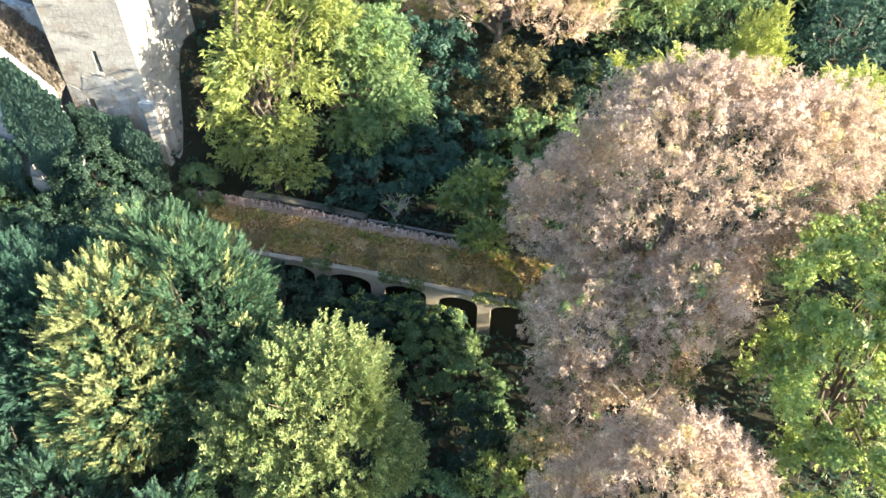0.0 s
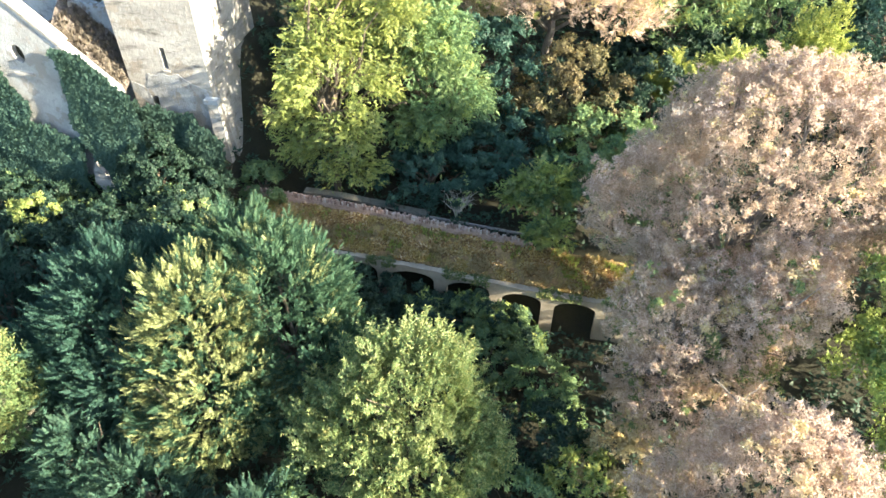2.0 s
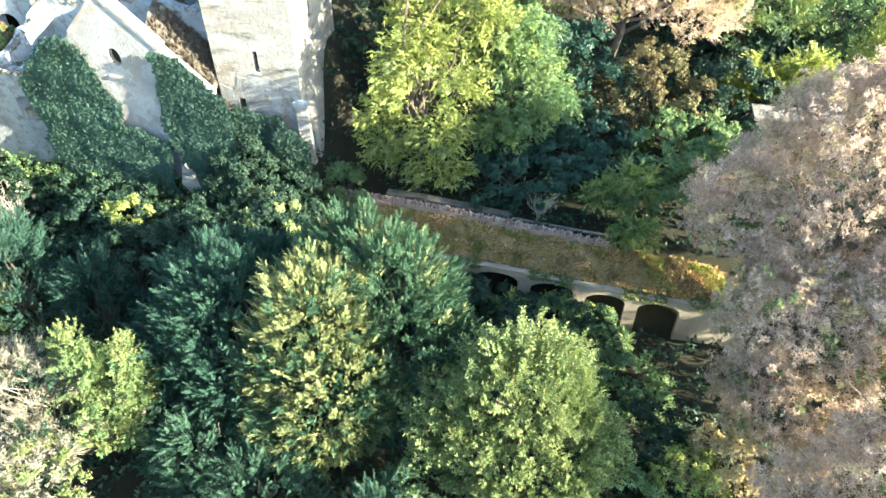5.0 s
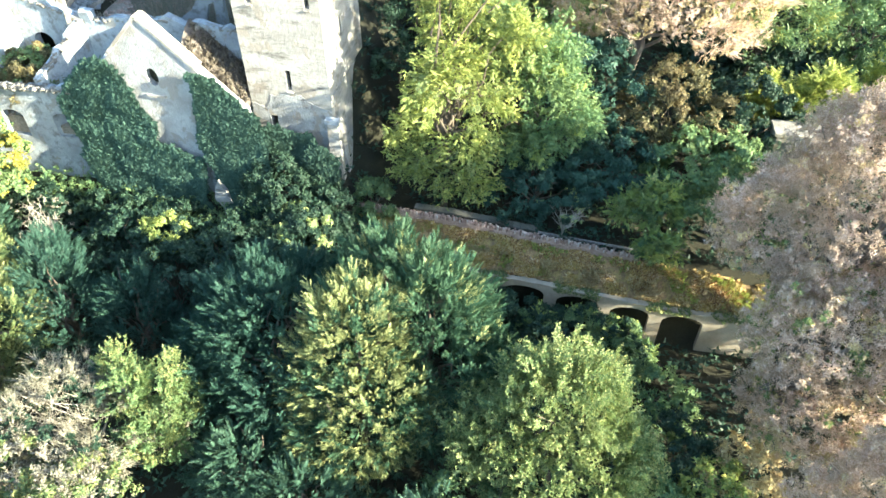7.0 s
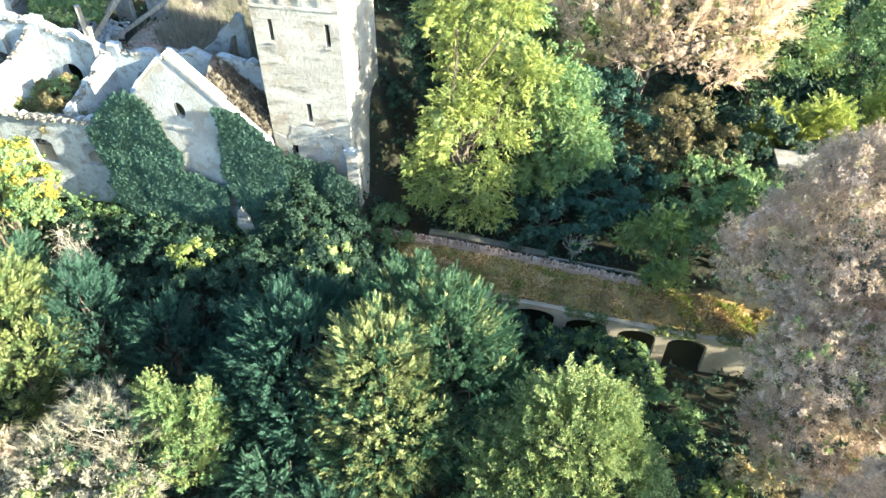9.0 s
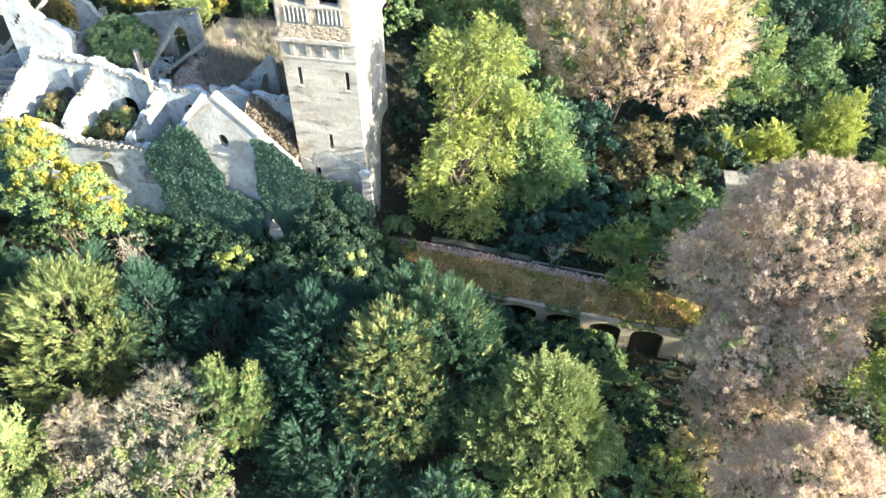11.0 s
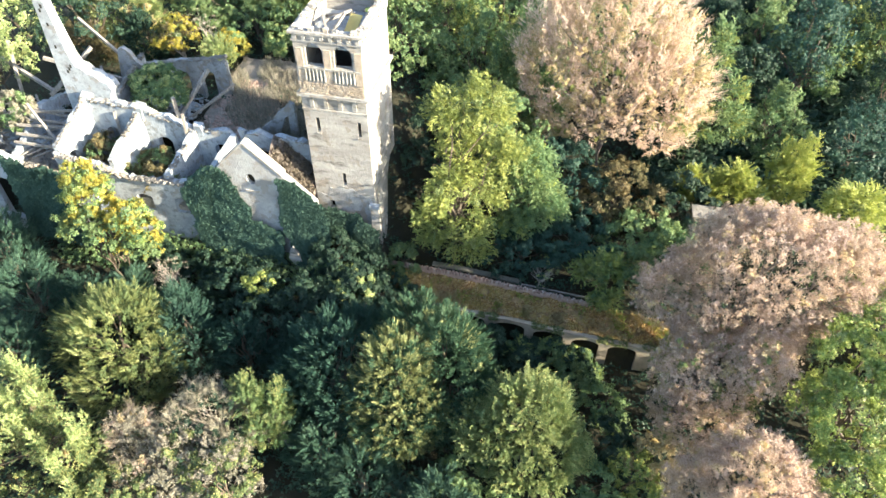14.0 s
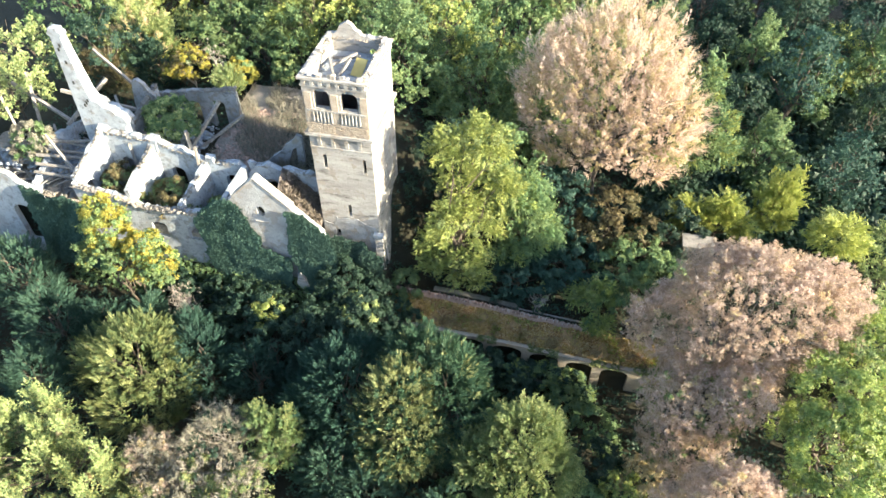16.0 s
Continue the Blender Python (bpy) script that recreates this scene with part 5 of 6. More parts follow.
# dark undergrowth trees between
for i, (x, y, r, h, mat) in enumerate(((14.2, 2.4, 2.4, 4.2, L_BLUE), (19.5, 4.5, 2.6, 5.6, L_BLUE), (26, 5, 3, 6.5, L_GREEN), (23, 9, 3.2, 8, L_BROWN), (29, 9.5, 2.8, 7, L_DARK), (17, 9.5, 3.2, 9, L_BLUE), (28, 2, 3, 6, L_GREEN), (11, 10, 3.6, 13, L_GREEN), (5, 9, 3.2, 14, L_DARK))):
    g = G(x, y)
    tree("broadleaf_tree", "brown autumn tree in the woods" if mat is L_BROWN else "green broadleaf tree in the woods", "tree", x, y, g, [(0, 0, g + h - r, r, r, r * 1.15), (r * .7, -r * .5, g + h * .55, r * .8, r * .8, r * .8), (-r * .6, -r * .5, g + h * .5, r * .8, r * .8, r * .8)], "small", mat, int(800 + 260 * r), 40 + i, clump=.7, size=1.2, trunk=.2, group="woods")

# in front of the ruin
T("yellow_maple", "maple turning bright yellow before the ruined wall", "tree", -24.5, -7.2, [(-.6, 0, 7.4, 1.9, 1.7, 2.4), (-1.4, .2, 5.2, 2.2, 1.8, 1.6), (2.8, -.2, 4.6, 1.7, 1.5, 1.7), (4.0, -.4, 3.2, 1.6, 1.4, 1.4)], "broad", L_YELLOW, 1900, 60, clump=.5, size=.75, trunk=.2, shell=.4, extra=[("broad", L_FRESH, 500, .75), ("broad", L_GREEN, 700, .75)])
T("broadleaf_tree", "low green tree under the yellow maple", "tree", -24.9, -7.8, [(-2.2, -.2, 2.8, 2.2, 1.7, 2.0), (.4, -.3, 2.4, 2.2, 1.7, 1.8), (3.0, -.2, 1.2, 2.2, 1.6, 1.6), (-.4, -.6, 4.4, 1.2, 1.0, 1.0)], "broad", L_GREEN, 1500, 59, clump=.5, size=.85, trunk=.15, shell=.4, extra=("broad", L_YELLOW, 160, .8))
T("bush", "grey-green bush at the tower's foot", "shrub", -3.6, -3.4, [(0, 0, -.4, 2.4, 2.0, 2.6), (2.2, -.4, -1.2, 1.8, 1.6, 2.0)], "small", L_DARK, 2200, 61, clump=.55, trunk=.12)
T("bush", "yellowing bush beside the arcade's start", "shrub", -1.2, -5.4, [(0, 0, -2.0, 2.2, 1.6, 1.6)], "small", L_LIGHT, 700, 62, clump=.5, trunk=.1, extra=("small", L_DARK, 900, 1))
T("bush", "dark bush over the deck's mossy end", "shrub", 2.2, -3.1, [(0, 0, -3.5, 1.4, .9, .9), (1.5, -.4, -4.1, 1.1, .7, .7)], "small", L_DARK, 900, 66, clump=.45, trunk=.08, extra=("small", L_LIME, 120, .9))
T("bush", "small yellow bush before the ivy wall", "shrub", -9.6, -8.6, [(0, 0, -1.6, 1.5, 1.3, 1.9)], "small", L_LIME, 300, 63, clump=.5, trunk=.08, extra=("small", L_DARK, 420, .9))
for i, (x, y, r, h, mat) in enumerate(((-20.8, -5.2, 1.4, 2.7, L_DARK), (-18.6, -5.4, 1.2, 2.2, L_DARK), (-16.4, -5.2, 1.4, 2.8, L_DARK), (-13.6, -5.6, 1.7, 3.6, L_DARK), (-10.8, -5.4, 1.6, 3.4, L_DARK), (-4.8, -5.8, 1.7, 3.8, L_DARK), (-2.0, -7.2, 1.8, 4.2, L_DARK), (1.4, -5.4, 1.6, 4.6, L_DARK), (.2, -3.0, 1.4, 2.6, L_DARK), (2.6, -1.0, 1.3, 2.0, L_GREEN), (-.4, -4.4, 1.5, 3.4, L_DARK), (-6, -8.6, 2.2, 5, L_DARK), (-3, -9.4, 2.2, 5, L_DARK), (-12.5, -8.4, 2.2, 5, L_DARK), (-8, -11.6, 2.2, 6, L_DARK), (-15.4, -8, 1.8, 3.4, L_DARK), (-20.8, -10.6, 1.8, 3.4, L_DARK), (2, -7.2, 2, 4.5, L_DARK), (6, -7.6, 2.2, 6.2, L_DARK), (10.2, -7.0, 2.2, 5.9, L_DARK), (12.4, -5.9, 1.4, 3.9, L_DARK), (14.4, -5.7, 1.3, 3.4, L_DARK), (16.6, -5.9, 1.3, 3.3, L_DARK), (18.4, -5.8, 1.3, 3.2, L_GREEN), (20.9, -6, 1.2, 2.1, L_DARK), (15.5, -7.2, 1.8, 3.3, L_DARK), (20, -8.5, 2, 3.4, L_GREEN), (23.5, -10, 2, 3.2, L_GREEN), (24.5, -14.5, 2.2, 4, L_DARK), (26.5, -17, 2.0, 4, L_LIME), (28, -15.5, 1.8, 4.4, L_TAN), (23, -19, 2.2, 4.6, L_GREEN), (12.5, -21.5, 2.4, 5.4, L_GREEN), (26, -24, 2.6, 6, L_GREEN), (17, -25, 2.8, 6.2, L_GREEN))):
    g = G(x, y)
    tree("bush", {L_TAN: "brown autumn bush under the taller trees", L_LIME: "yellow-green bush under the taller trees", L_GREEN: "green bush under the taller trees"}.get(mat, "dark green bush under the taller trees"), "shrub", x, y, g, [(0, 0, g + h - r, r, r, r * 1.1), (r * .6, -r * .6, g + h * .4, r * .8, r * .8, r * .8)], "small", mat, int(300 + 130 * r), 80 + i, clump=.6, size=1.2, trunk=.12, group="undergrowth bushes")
conifer("conifer", "broad sunlit conifer with spreading branches before the ruin", -18.9, -16.6, G(-18.9, -16.6), [(0, 0, -.2, 3.9, 4.0, 4.2), (-3.6, .6, -2.2, 3.7, 3.6, 3.4), (2.6, -.8, -2.4, 3.2, 3.2, 3.4), (.2, -2.8, -4.2, 4.6, 3.4, 3.2)], L_SUNLIT, 8600, 64, size=1.0, tips=(L_SUN_TIPS, 1800))
for i, (x, y, z, r, h, lab) in enumerate(((-14.0, -14.4, 2.2, 3.0, 5.8, "tall rounded dark conifer behind the sunlit one"), (-9.0, -14.0, .5, 2.7, 5.0, "low dark conifer in the shade"), (-31, -13, 2.2, 3.6, 5.6, "dark conifer at the edge of the wood"), (-36.5, -9, 3.4, 3.8, 6.0, "dark conifer before the wing wall"), (-25.2, -12.5, 1.0, 2.8, 5.0, "dark conifer in a shaded gap"), (-4.8, -13.4, -2.2, 2.5, 4.0, "dark conifer in deep shade"), (-29, -19, .8, 3.2, 5.0, "dark conifer below the ruin"), (-16.6, -11.4, .2, 2.2, 4.2, "slender dark conifer by the yellow maple"), (-21.6, -10.6, .4, 2.2, 4.2, "slender dark conifer by the yellow maple"), (.6, -21.2, -2.4, 2.8, 4.2, "blue-green conifer at the slope's foot"), (-2.6, -18.2, -2.4, 2.6, 4.0, "blue-green conifer in the shade"), (11.5, -24, -2.6, 3.0, 3.8, "dark conifer at the slope's foot"), (4.5, -22.5, -3.0, 3.2, 3.6, "dark conifer at the slope's foot"))):
    conifer("conifer", lab, x, y, G(x, y), [(0, 0, z - h * .5, r * .8, r * .8, h * .5), (r * .3, -r * .35, z - h * .85, r, r * .95, h * .55), (-r * .3, r * .1, z - h * .95, r, r * .9, h * .5)], L_BLUE if i in (0, 1, 7) else L_SHADED, int(900 * r), 165 + i, size=1.0)
T("feathery_shrub", "light green feathery shrub with upright yellow shoots", "shrub", -5.0, -20.2, [(0, 0, -1.4, 1.3, 1.2, 2.4), (2.0, .4, -2.2, 1.1, 1.1, 2.0), (-1.3, .2, -2.6, 1.2, 1.1, 1.8), (.9, -1.4, -3.8, 1.9, 1.4, 1.5)], "leafy", L_GREEN, 2200, 70, size=.85, trunk=.1, tilt=.35, plume=(1.2, .26, 1.0, 18), plumes=(20, 1.6, L_SHRUB), extra=[("leafy", L_SHRUB, 1200, .85), ("twig", L_GREY, 160, .9)])
T("grey_shrub", "grey shrub full of dry seed heads", "shrub", -8.8, -21.0, [(0, 0, -1.8, 2.4, 2.0, 2.4), (-1.2, -2.4, -2.6, 2.4, 2.0, 2.2), (2.2, -3.2, -3.2, 2.2, 2.0, 2.0)], "star", L_GREY, 2600, 71, size=.8, trunk=.1, trunk_mat=PALE_BARK, twigs=5, plume=(1.1, .42, .6, 14), extra=[("twig", L_GREY, 900, .9), ("small", L_DARK, 900, .8)])
T("tan_shrub", "dry tan and pinkish shrub beside the pale tree", "shrub", -13.6, -24.6, [(0, 0, -2.0, 2.4, 2.0, 2.2), (1.6, -2.2, -3.0, 2.2, 2.0, 2.0)], "star", L_GREY, 1500, 75, size=.85, trunk=.1, trunk_mat=GREY_BARK, twigs=4, plume=(1.2, .4, .7, 14), extra=[("twig", L_TWIG, 500, .9), ("fine", L_PINK, 350, .9), ("fine", L_TAN, 350, .9)])
rs = random.Random(8)
spires = [(rs.uniform(-6.2, 5.6), rs.uniform(-7.0, 2.0)) for _ in range(24)]
T("light_tree", "pale yellow-green tree with upright shoots in full sun", "tree", -20.5, -25.0, [(a, b, 1.0 - .13 * abs(a) + .30 * b + rs.uniform(-.9, .7) - .9, rs.uniform(.75, 1.15), rs.uniform(.75, 1.1), rs.uniform(1.7, 2.7)) for a, b in spires] + [(0, -3, -3.4, 6.0, 4.6, 2.4)], "leafy", L_SHRUB, 7000, 72, size=.95, trunk=.2, tilt=.35, plume=(1.6, .24, 1.0, 20), plumes=(90, 1.5, L_LIGHT), extra=("small", L_TAN, 300, .9))
for i, (x, y, z, r, mat, lab) in enumerate(((-13.0, -29.0, -3.4, 2.4, L_SHRUB, "pale green shrub at the slope's foot"), (-27.5, -30.0, -2.6, 2.6, L_SHRUB, "pale green shrub at the slope's foot"), (-9.6, -27.6, -3.6, 1.8, L_GREY, "dry grey shrub at the slope's foot"), (-17.0, -32.5, -3.4, 2.4, L_SHADED, "dark shrub at the slope's foot"))):
    T("shrub", lab, "shrub", x, y, [(0, 0, z, r * .7, r * .7, r * .9), (r * .7, .3, z - .5, r * .6, r * .6, r * .7), (-r * .7, -.3, z - .4, r * .6, r * .6, r * .8), (.2, -r * .6, z - .9, r * .7, r * .6, r * .6)], "small", mat, int(620 * r), 190 + i, clump=.45, trunk=.1)
T("light_tree", "grey-green tree at the wood's edge", "tree", -5.6, -26.2, [(0, 0, -3.2, 2.8, 2.4, 2.6), (-4, .4, -3.2, 2.6, 2.2, 2.4)], "small", L_SHRUB, 1500, 73, clump=.6, trunk=.15, plumes=(10, 1.0, L_GREY), extra=("fine", L_GREY, 1100, 1.1))
# inside the ruin
for i, (x, y, z, r, mat, lab) in enumerate(((-24.0, 5.8, 10.0, 3.1, L_GREEN, "green bush growing inside the ruin"), (-22, -.5, 4.9, 2.6, L_BROWN, "brown bush inside a roofless room"), (-27.6, -.4, 5.5, 2.6, L_BROWN, "brown bush inside a roofless room"), (-16.8, -.6, 4.2, 1.6, L_GREEN, "green bush inside a roofless room"), (-7.4, 13.5, 8.6, 1.5, L_LIME, "yellow-green bush by the court"), (-12, 19, 9.4, 1.8, L_TAN, "brown bush at the court's edge"), (-16.5, 19, 9.4, 1.8, L_GREEN, "green bush at the court's edge"), (-21.5, 17, 9.6, 1.8, L_YELLOW, "yellowing bush at the court's edge"), (-38.5, 1.5, 8.0, 2.4, L_GREY, "pale dry bush among fallen beams"))):
    T("bush", lab, "shrub", x, y, [(0, 0, z, r * .8, r * .7, r * .8), (r * .5, -.3 * r, z - .5, r * .5, r * .5, r * .6), (-r * .55, .2 * r, z - .35, r * .5, r * .5, r * .55), (-.1 * r, -.5 * r, z - .8, r * .6, r * .4, r * .5)], "small", mat, int(700 * r), 110 + i, clump=.5, trunk=.08, extra=("small", L_LIGHT if mat is L_GREEN else L_GREEN, int(240 * r), 1.0))

T("pale_tree", "broad cream-yellow tree behind the chimney", "tree", -35.5, 20, [(0, 0, 11.0, 4.4, 3.6, 4.6), (-3.4, -.6, 9.4, 3.0, 2.8, 3.6), (3.2, -.8, 8.6, 2.8, 2.6, 3.6), (.4, -2.4, 7.4, 3.6, 2.4, 3.0)], "leafy", L_LIGHT, 3600, 140, size=1.1, trunk=.26, tilt=.5, plume=(1.6, .3, .6, 22), extra=[("fine", L_TAN, 1800, 1.0)])
T("brown_shrub", "leafless reddish-brown thicket behind the chimney", "shrub", -37.6, 13.6, [(0, 0, 9.4, 2.8, 2.2, 2.4), (2.2, -.4, 8.6, 2.0, 1.8, 2.0)], "twig", L_BROWN, 1500, 141, size=.8, trunk=.09, twigs=3, plume=(1.2, .5, .5, 14), extra=[("fine", L_BROWN, 700, .9)])
T("orange_shrub", "shrub with orange autumn leaves behind the court", "shrub", -26.6, 15.4, [(0, 0, 10.6, 2.0, 1.8, 2.2), (-1.8, -.2, 9.8, 1.5, 1.4, 1.6)], "small", L_YELLOW, 800, 142, size=.9, trunk=.09, twigs=3, trunk_mat=PALE_BARK, clump=.5, extra=[("small", L_BROWN, 500, .9)])
T("feathery_shrub", "pale yellow-green willow-like shrub behind the court", "shrub", -21.6, 14.2, [(0, 0, 9.8, 1.7, 1.5, 2.2)], "leafy", L_LIGHT, 900, 143, size=.9, trunk=.08, tilt=.35, plume=(1.4, .2, 1.1, 18))
T("bare_tree", "small pale leafless tree behind the court", "tree", -23.9, 16.5, [(0, 0, 11.2, 1.8, 1.4, 2.4)], "fine", L_GREY, 30, 144, clump=.5, trunk=.12, trunk_mat=PALE_BARK, twigs=6)
conifer("conifer", "dark evergreen between pale autumn trees", -32.6, 17.0, G(-32.6, 17.0), [(0, 0, 9.0, 2.2, 2.0, 3.2), (.5, -.6, 7.2, 2.4, 2.0, 2.6)], L_SHADED, 2200, 145, size=1.05)
# wood behind: a few grown trees, then copies
models = []
for i, (mat, kind, n, r, h, lab) in enumerate(((L_GREEN, "wood", 620, 4.4, 12, "green feathery tree in the wood behind the ruin"), (L_LIGHT, "wood", 620, 4.2, 11, "light green tree in the wood behind the ruin"), (L_DARK, "wood", 620, 4.6, 12, "dark green tree in the wood behind the ruin"), (L_LIME, "wood", 580, 4.0, 11, "yellow-green tree in the wood behind the ruin"), (L_TAN, "wood", 580, 4.2, 11, "tan autumn tree in the wood behind the ruin"), (L_GREEN, "wood", 640, 4.6, 13, "green broadleaf tree in the wood behind the ruin"))):
    x, y = -8 + 6.5 * i, 50 + i
    g = G(x, y)
    models.append(tree("woodland_tree", lab, "tree", x, y, g, [(0, 0, g + h - r * 1.1, r * .9, r * .9, r * 1.1), (r * .7, -r * .4, g + h * .5, r * .8, r * .75, r * .9), (-r * .7, -r * .3, g + h * .46, r * .8, r * .75, r * .9), (0, -r * .8, g + h * .36, r * .9, r * .7, r * .8), (r * .1, r * .7, g + h * .4, r * .9, r * .7, r * .8)], kind, mat, int(n * 1.5), 130 + i, size=.95, trunk=.26, tilt=.7, plume=(1.7, .55, .15, 13), group="woods behind"))
rw = random.Random(77)


def plant(k, x, y, s):
    return copy_thing(models[k], pose(x, y, G(x, y) - .3, 0, 0, rw.uniform(0, 360)) @ Matrix.Diagonal((s * rw.uniform(.9, 1.1), s * rw.uniform(.9, 1.1), s * rw.uniform(.85, 1.2), 1)))


for row, y0 in enumerate(np.arange(19.5, 60, 6.2)):
    for x0 in np.arange(-66, 76, 7.0):
        x, y = x0 + rw.uniform(-2.4, 2.4) + 3.5 * (row % 2), y0 + rw.uniform(-2, 2)
        if y > 42 + .22 * x or abs(x) > 34 + y * .75 or (11 < x < 30 and y < 26) or (-29 < x < -6 and y < 21) or (-45 < x < -18 and y < 27):
            continue
        if x > 26:
            continue
        k = rw.choice((0, 5, 0, 1, 5, 2, 3, 5)) if x > -14 else rw.choice((3, 1, 3, 0, 5, 1))
        plant(k, x, y, rw.uniform(.75, 1.3))
for k, x, y, size in ((0, -28.4, 21.8, .62), (5, -24.6, 23.6, .75), (0, -20.2, 21.8, .7), (5, -16.4, 22.6, .66), (3, -12.2, 22.8, .6), (0, -8.2, 22.6, .7), (5, -21.6, 27.4, .85), (0, -27.4, 27.0, .85), (1, -18.2, 26.8, .8)):
    plant(k, x, y, size)
for k, x, y, s in ((1, -45, 13, .95), (1, -43, 6, .7), (2, -38, 16, .9), (5, -50, 0, .9), (2, -47, -8, .85), (5, -44, -18, .9), (2, -36, -22, .8), (1, -30, -27, .75), 
                   (5, 44, 3, .55), (3, 49, -3, .7), (3, 47, -9, .9), (3, 46, -20, .9), (1, 40, -25, .8), (0, 3.5, 19, 1.0), (0, -2.5, 21, 1.0), (5, 8, 14, .8), (0, 11.5, 22, 1.0), (3, 50, 42, 1.0)):
    plant(k, x, y, s)

# crowns of the darker wood on the far slope
grand = []
for i, (mat, kind, lab) in enumerate(((L_DARK, "broad", "dark green rounded tree on the far slope"), (L_GREEN, "broad", "green rounded tree on the far slope"), (L_BLUE, "small", "blue-green tree on the far slope"))):
    x, y = 31 + 8.5 * i, 21.5 + 1.5 * (i % 2)
    g = G(x, y)
    grand.append(tree("woodland_tree", lab, "tree", x, y, g, [(0, 0, g + 7.0, 2.9, 2.9, 3.2), (2.2, -1.4, g + 4.6, 2.2, 2.1, 2.2), (-2.2, -1.2, g + 5.0, 2.2, 2.1, 2.4), (.3, -2.2, g + 2.8, 2.4, 1.9, 2.2), (.2, 1.8, g + 4.6, 2.2, 2.0, 2.4)], kind, mat, 1500, 230 + i, size=.85, trunk=.24, tilt=.7, plume=(1.4, .5, .2, 13), group="woods behind"))
rk = random.Random(90)
for row, y0 in enumerate((17.5, 24.5, 31.5, 38.5, 46, 54, 63)):
    for x0 in np.arange(28.5 + 3.6 * (row % 2), 64 + 4 * row, 7.4):
        x, y = x0 + rk.uniform(-1.6, 1.6), y0 + rk.uniform(-1.8, 1.8)
        if y < 21 or x > 42 + .5 * y or (row == 1 and x < 52):
            continue
        s = rk.uniform(.8, 1.3)
        copy_thing(grand[rk.choice((0, 1, 0, 2))], pose(x, y, G(x, y) - .2, 0, 0, rk.uniform(0, 360)) @ Matrix.Diagonal((s, s, s * rk.uniform(.9, 1.25), 1)))

# ---- loose leaves and low growth ----
rg = np.random.default_rng(14)
n = 5600
qx, qy = rg.uniform(-20, -8, n), rg.uniform(3.2, 17, n)
ok = np.array([noise.noise((a * .35, b * .35, 2)) for a, b in zip(qx, qy)]) + (qx + 15) * .06 > -.22
qx, qy = qx[ok], qy[ok]
qz = np.array([court_z(a, b) for a, b in zip(qx, qy)]) + rg.uniform(0, .25, len(qx))
v, f = foliage(np.stack((qx, qy, qz), 1), np.tile((0, 0, 1.6), (len(qx), 1)), "twig", rg, .95, .8)
tagged(part_np("dry_grass", v, f, L_GREY), "tall dry grey grass in the collapsed court", "grass", kind="stuff")

rl = np.random.default_rng(9)
n = 9000
lx, lk = rl.uniform(0, 31, n * 3), rl.uniform(.02, .98, n * 3)
ok = np.array([noise.noise((a * .7, k * 2.2, 8)) + .35 * noise.noise((a * 2.3, k * 6, 2)) for a, k in zip(lx, lk)]) > .02
lx, lk = lx[ok][:n], lk[ok][:n]
n = len(lx)
lz = np.array([(edge_z(a) + .10) * (1 - k) + (par_z(a) - .55) * k + .10 * math.sin(k * 3.14) + .05 for a, k in zip(lx, lk)])
v, f = foliage(np.stack((lx, -3.95 + 2.2 * lk, lz), 1), np.tile((0, -.4, 1.0), (n, 1)), "fine", rl, 1.25, .7)
tagged(part_np("fallen_leaves", v, f, L_FALLEN), "fallen brown and yellow leaves on the deck", "leaves", kind="stuff")
n = 900
mx_, mk = rl.uniform(2, 31, n * 4), rl.uniform(.08, .9, n * 4)
ok = np.array([noise.noise((a * .55, k * 1.6, 31)) + .4 * noise.noise((a * 1.9, k * 5, 12)) for a, k in zip(mx_, mk)]) > .14
mx_, mk = mx_[ok][:n], mk[ok][:n]
n = len(mx_)
mz = np.array([(edge_z(a) + .10) * (1 - k) + (par_z(a) - .55) * k + .10 * math.sin(k * 3.14) + .03 for a, k in zip(mx_, mk)])
v, f = foliage(np.stack((mx_, -3.95 + 2.2 * mk, mz), 1), np.tile((0, -.3, 1.2), (n, 1)), "tuft", rl, .8, .5)
tagged(part_np("grass_tufts", v, f, L_SULPHUR), "yellow-green grass tufts and moss on the deck", "grass", kind="stuff")
n = 900
sx, sk = rl.uniform(7, 29, n * 4), rl.uniform(.03, .5, n * 4)
ok = np.array([noise.noise((a * .6, k * 2, 51)) + .3 * noise.noise((a * 2.2, k * 5, 5)) for a, k in zip(sx, sk)]) > .1
sx, sk = sx[ok][:n], sk[ok][:n]
n = len(sx)
sz = np.array([(edge_z(a) + .10) * (1 - k) + (par_z(a) - .55) * k + .10 * math.sin(k * 3.14) + .03 for a, k in zip(sx, sk)])
v, f = foliage(np.stack((sx, -3.95 + 2.2 * sk, sz), 1), np.tile((.3, -.3, 1.0), (n, 1)), "tuft", rl, .9, .6)
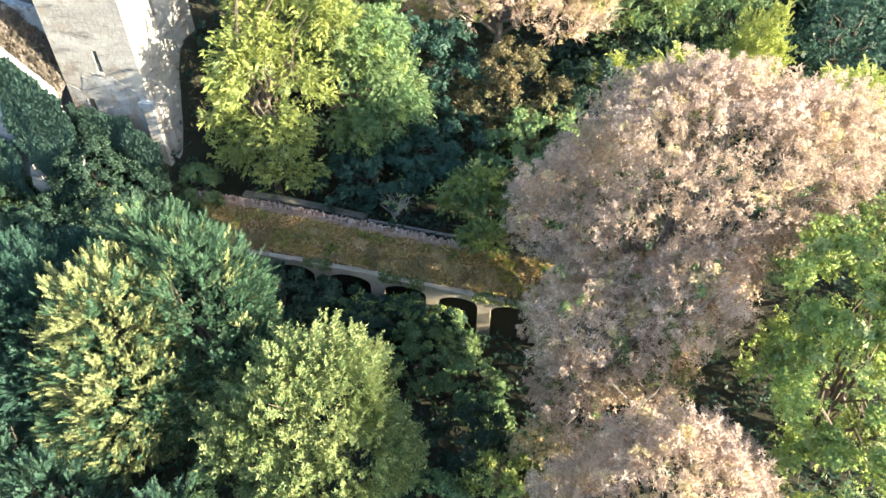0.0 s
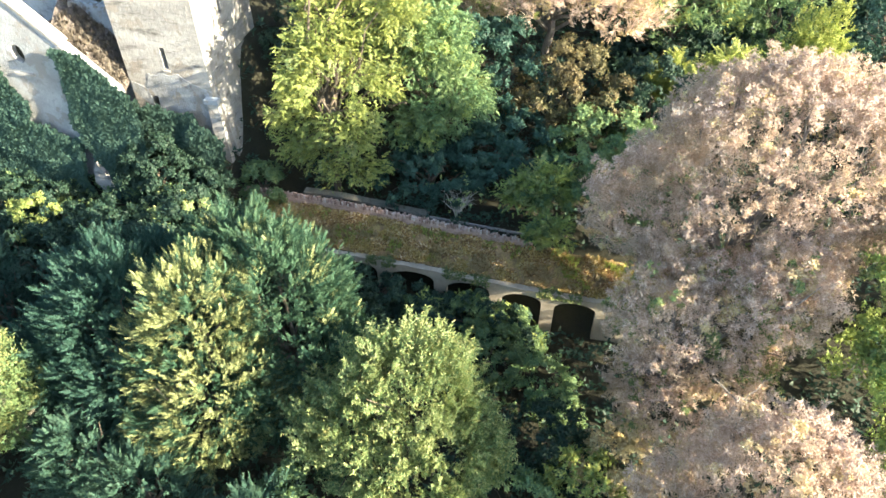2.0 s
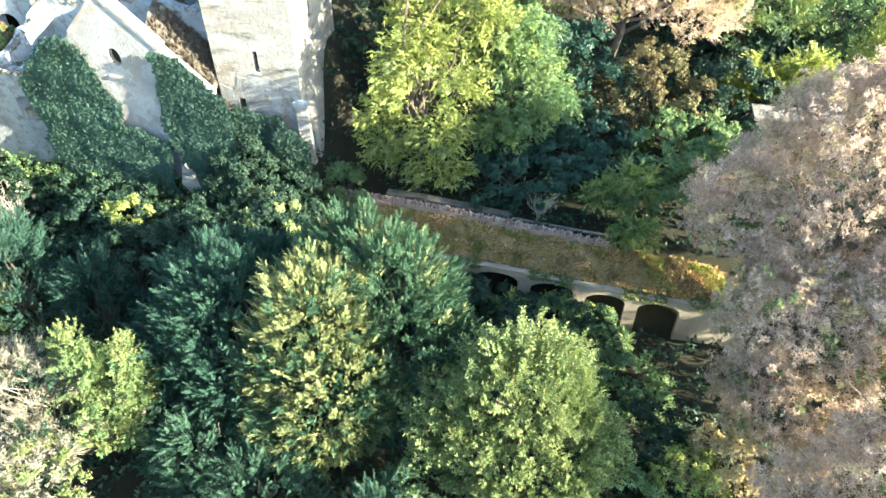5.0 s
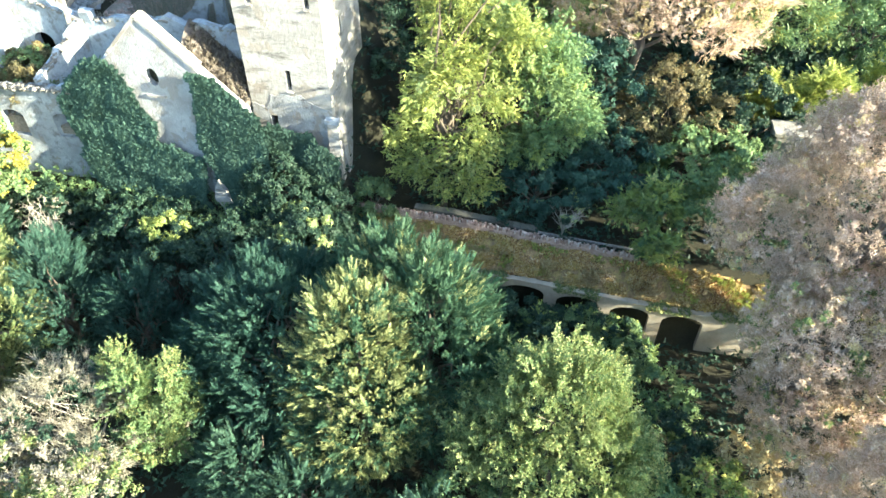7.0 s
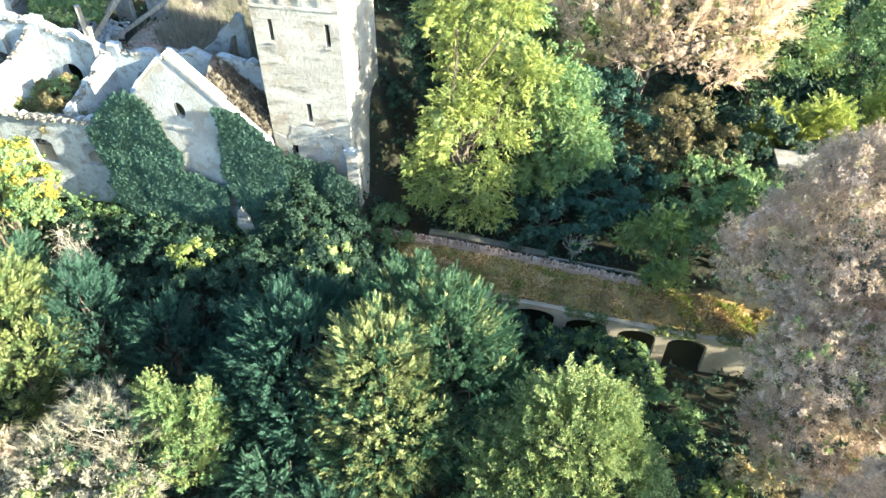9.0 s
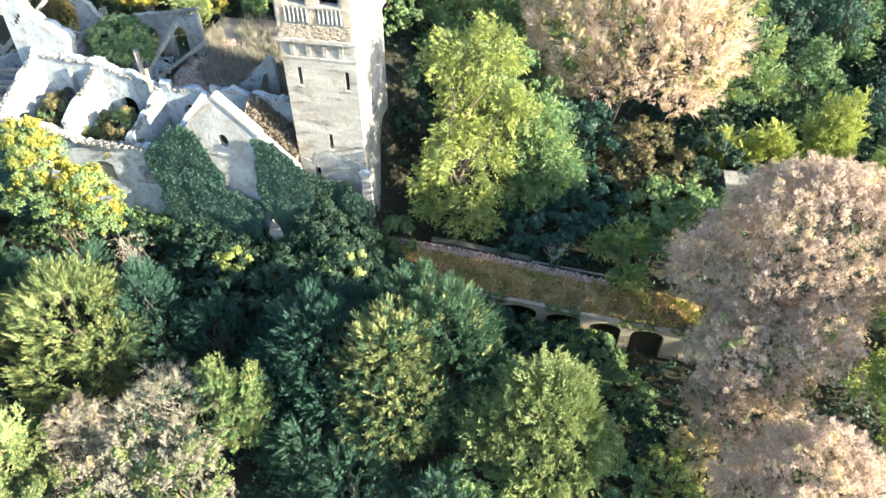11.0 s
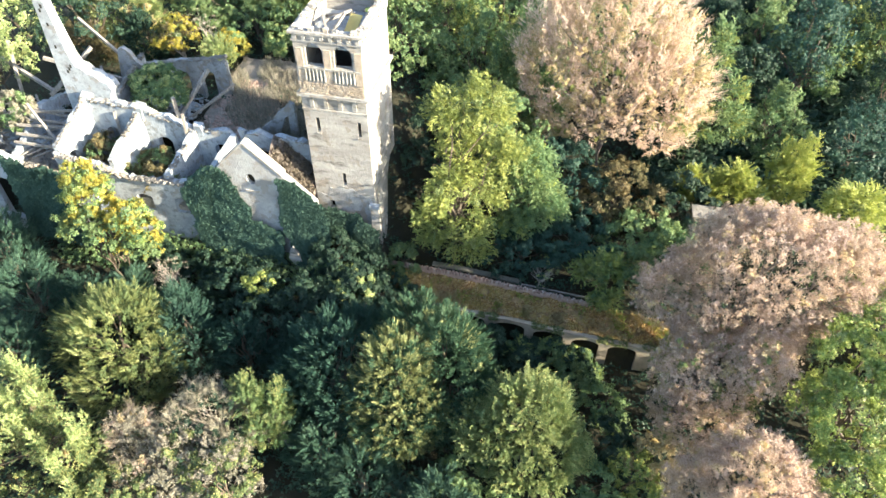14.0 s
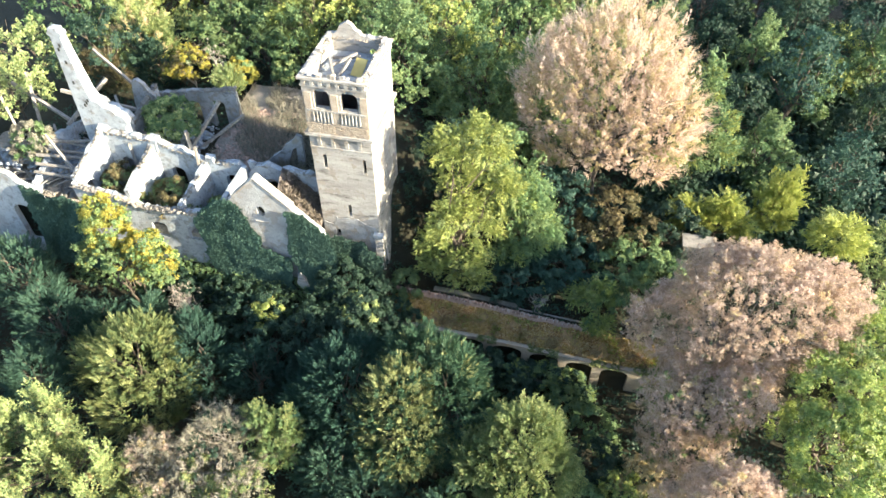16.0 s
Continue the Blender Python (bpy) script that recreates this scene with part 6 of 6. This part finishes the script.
tagged(part_np("straw_tufts", v, f, L_TAN), "dry straw-coloured grass tufts along the deck's edge", "grass", kind="stuff")
n = 700
hx = rl.uniform(-.5, 31, n * 3)
hx = hx[np.array([noise.noise((a * .45, 3.3, 7)) for a in hx]) > .0][:n]
n = len(hx)
hz = np.array([edge_z(a) for a in hx]) + rl.uniform(-.25, .22, n)
v, f = foliage(np.stack((hx, rl.uniform(-4.5, -3.7, n), hz), 1), np.tile((0, -.5, .8), (n, 1)), "small", rl, .9, .7)
tagged(part_np("edge_growth", v, f, L_SHRUB), "small green plants hanging over the deck's edge", "plants", kind="stuff")
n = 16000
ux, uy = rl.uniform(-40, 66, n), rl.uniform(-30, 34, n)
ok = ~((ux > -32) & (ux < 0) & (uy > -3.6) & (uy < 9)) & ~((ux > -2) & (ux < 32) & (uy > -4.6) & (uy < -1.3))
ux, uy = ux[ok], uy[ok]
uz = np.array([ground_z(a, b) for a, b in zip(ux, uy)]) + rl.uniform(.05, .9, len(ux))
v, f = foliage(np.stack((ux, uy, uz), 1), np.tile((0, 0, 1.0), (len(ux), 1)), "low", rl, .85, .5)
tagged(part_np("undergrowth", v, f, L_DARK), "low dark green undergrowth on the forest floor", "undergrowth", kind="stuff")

n = 2200
ux, uy = rl.uniform(-34, -3, n), rl.uniform(-6.2, -3.3, n)
uz = np.array([ground_z(a, b) for a, b in zip(ux, uy)]) + rl.uniform(.05, 1.3, n)
v, f = foliage(np.stack((ux, uy, uz), 1), np.tile((0, -.3, 1.0), (n, 1)), "small", rl, 1.1, .7)
tagged(part_np("undergrowth", v, f, L_GREEN), "green weeds along the foot of the ruined walls", "undergrowth", kind="stuff")

n = 9000
ux, uy = rl.uniform(25, 64, n), rl.uniform(13, 60, n)
uz = np.array([ground_z(a, b) for a, b in zip(ux, uy)]) + rl.uniform(.05, 1.4, n)
v, f = foliage(np.stack((ux, uy, uz), 1), np.tile((0, 0, 1.0), (n, 1)), "low", rl, 1.7, .6)
tagged(part_np("undergrowth", v, f, L_DARK), "dense dark undergrowth under the far wood", "undergrowth", kind="stuff")
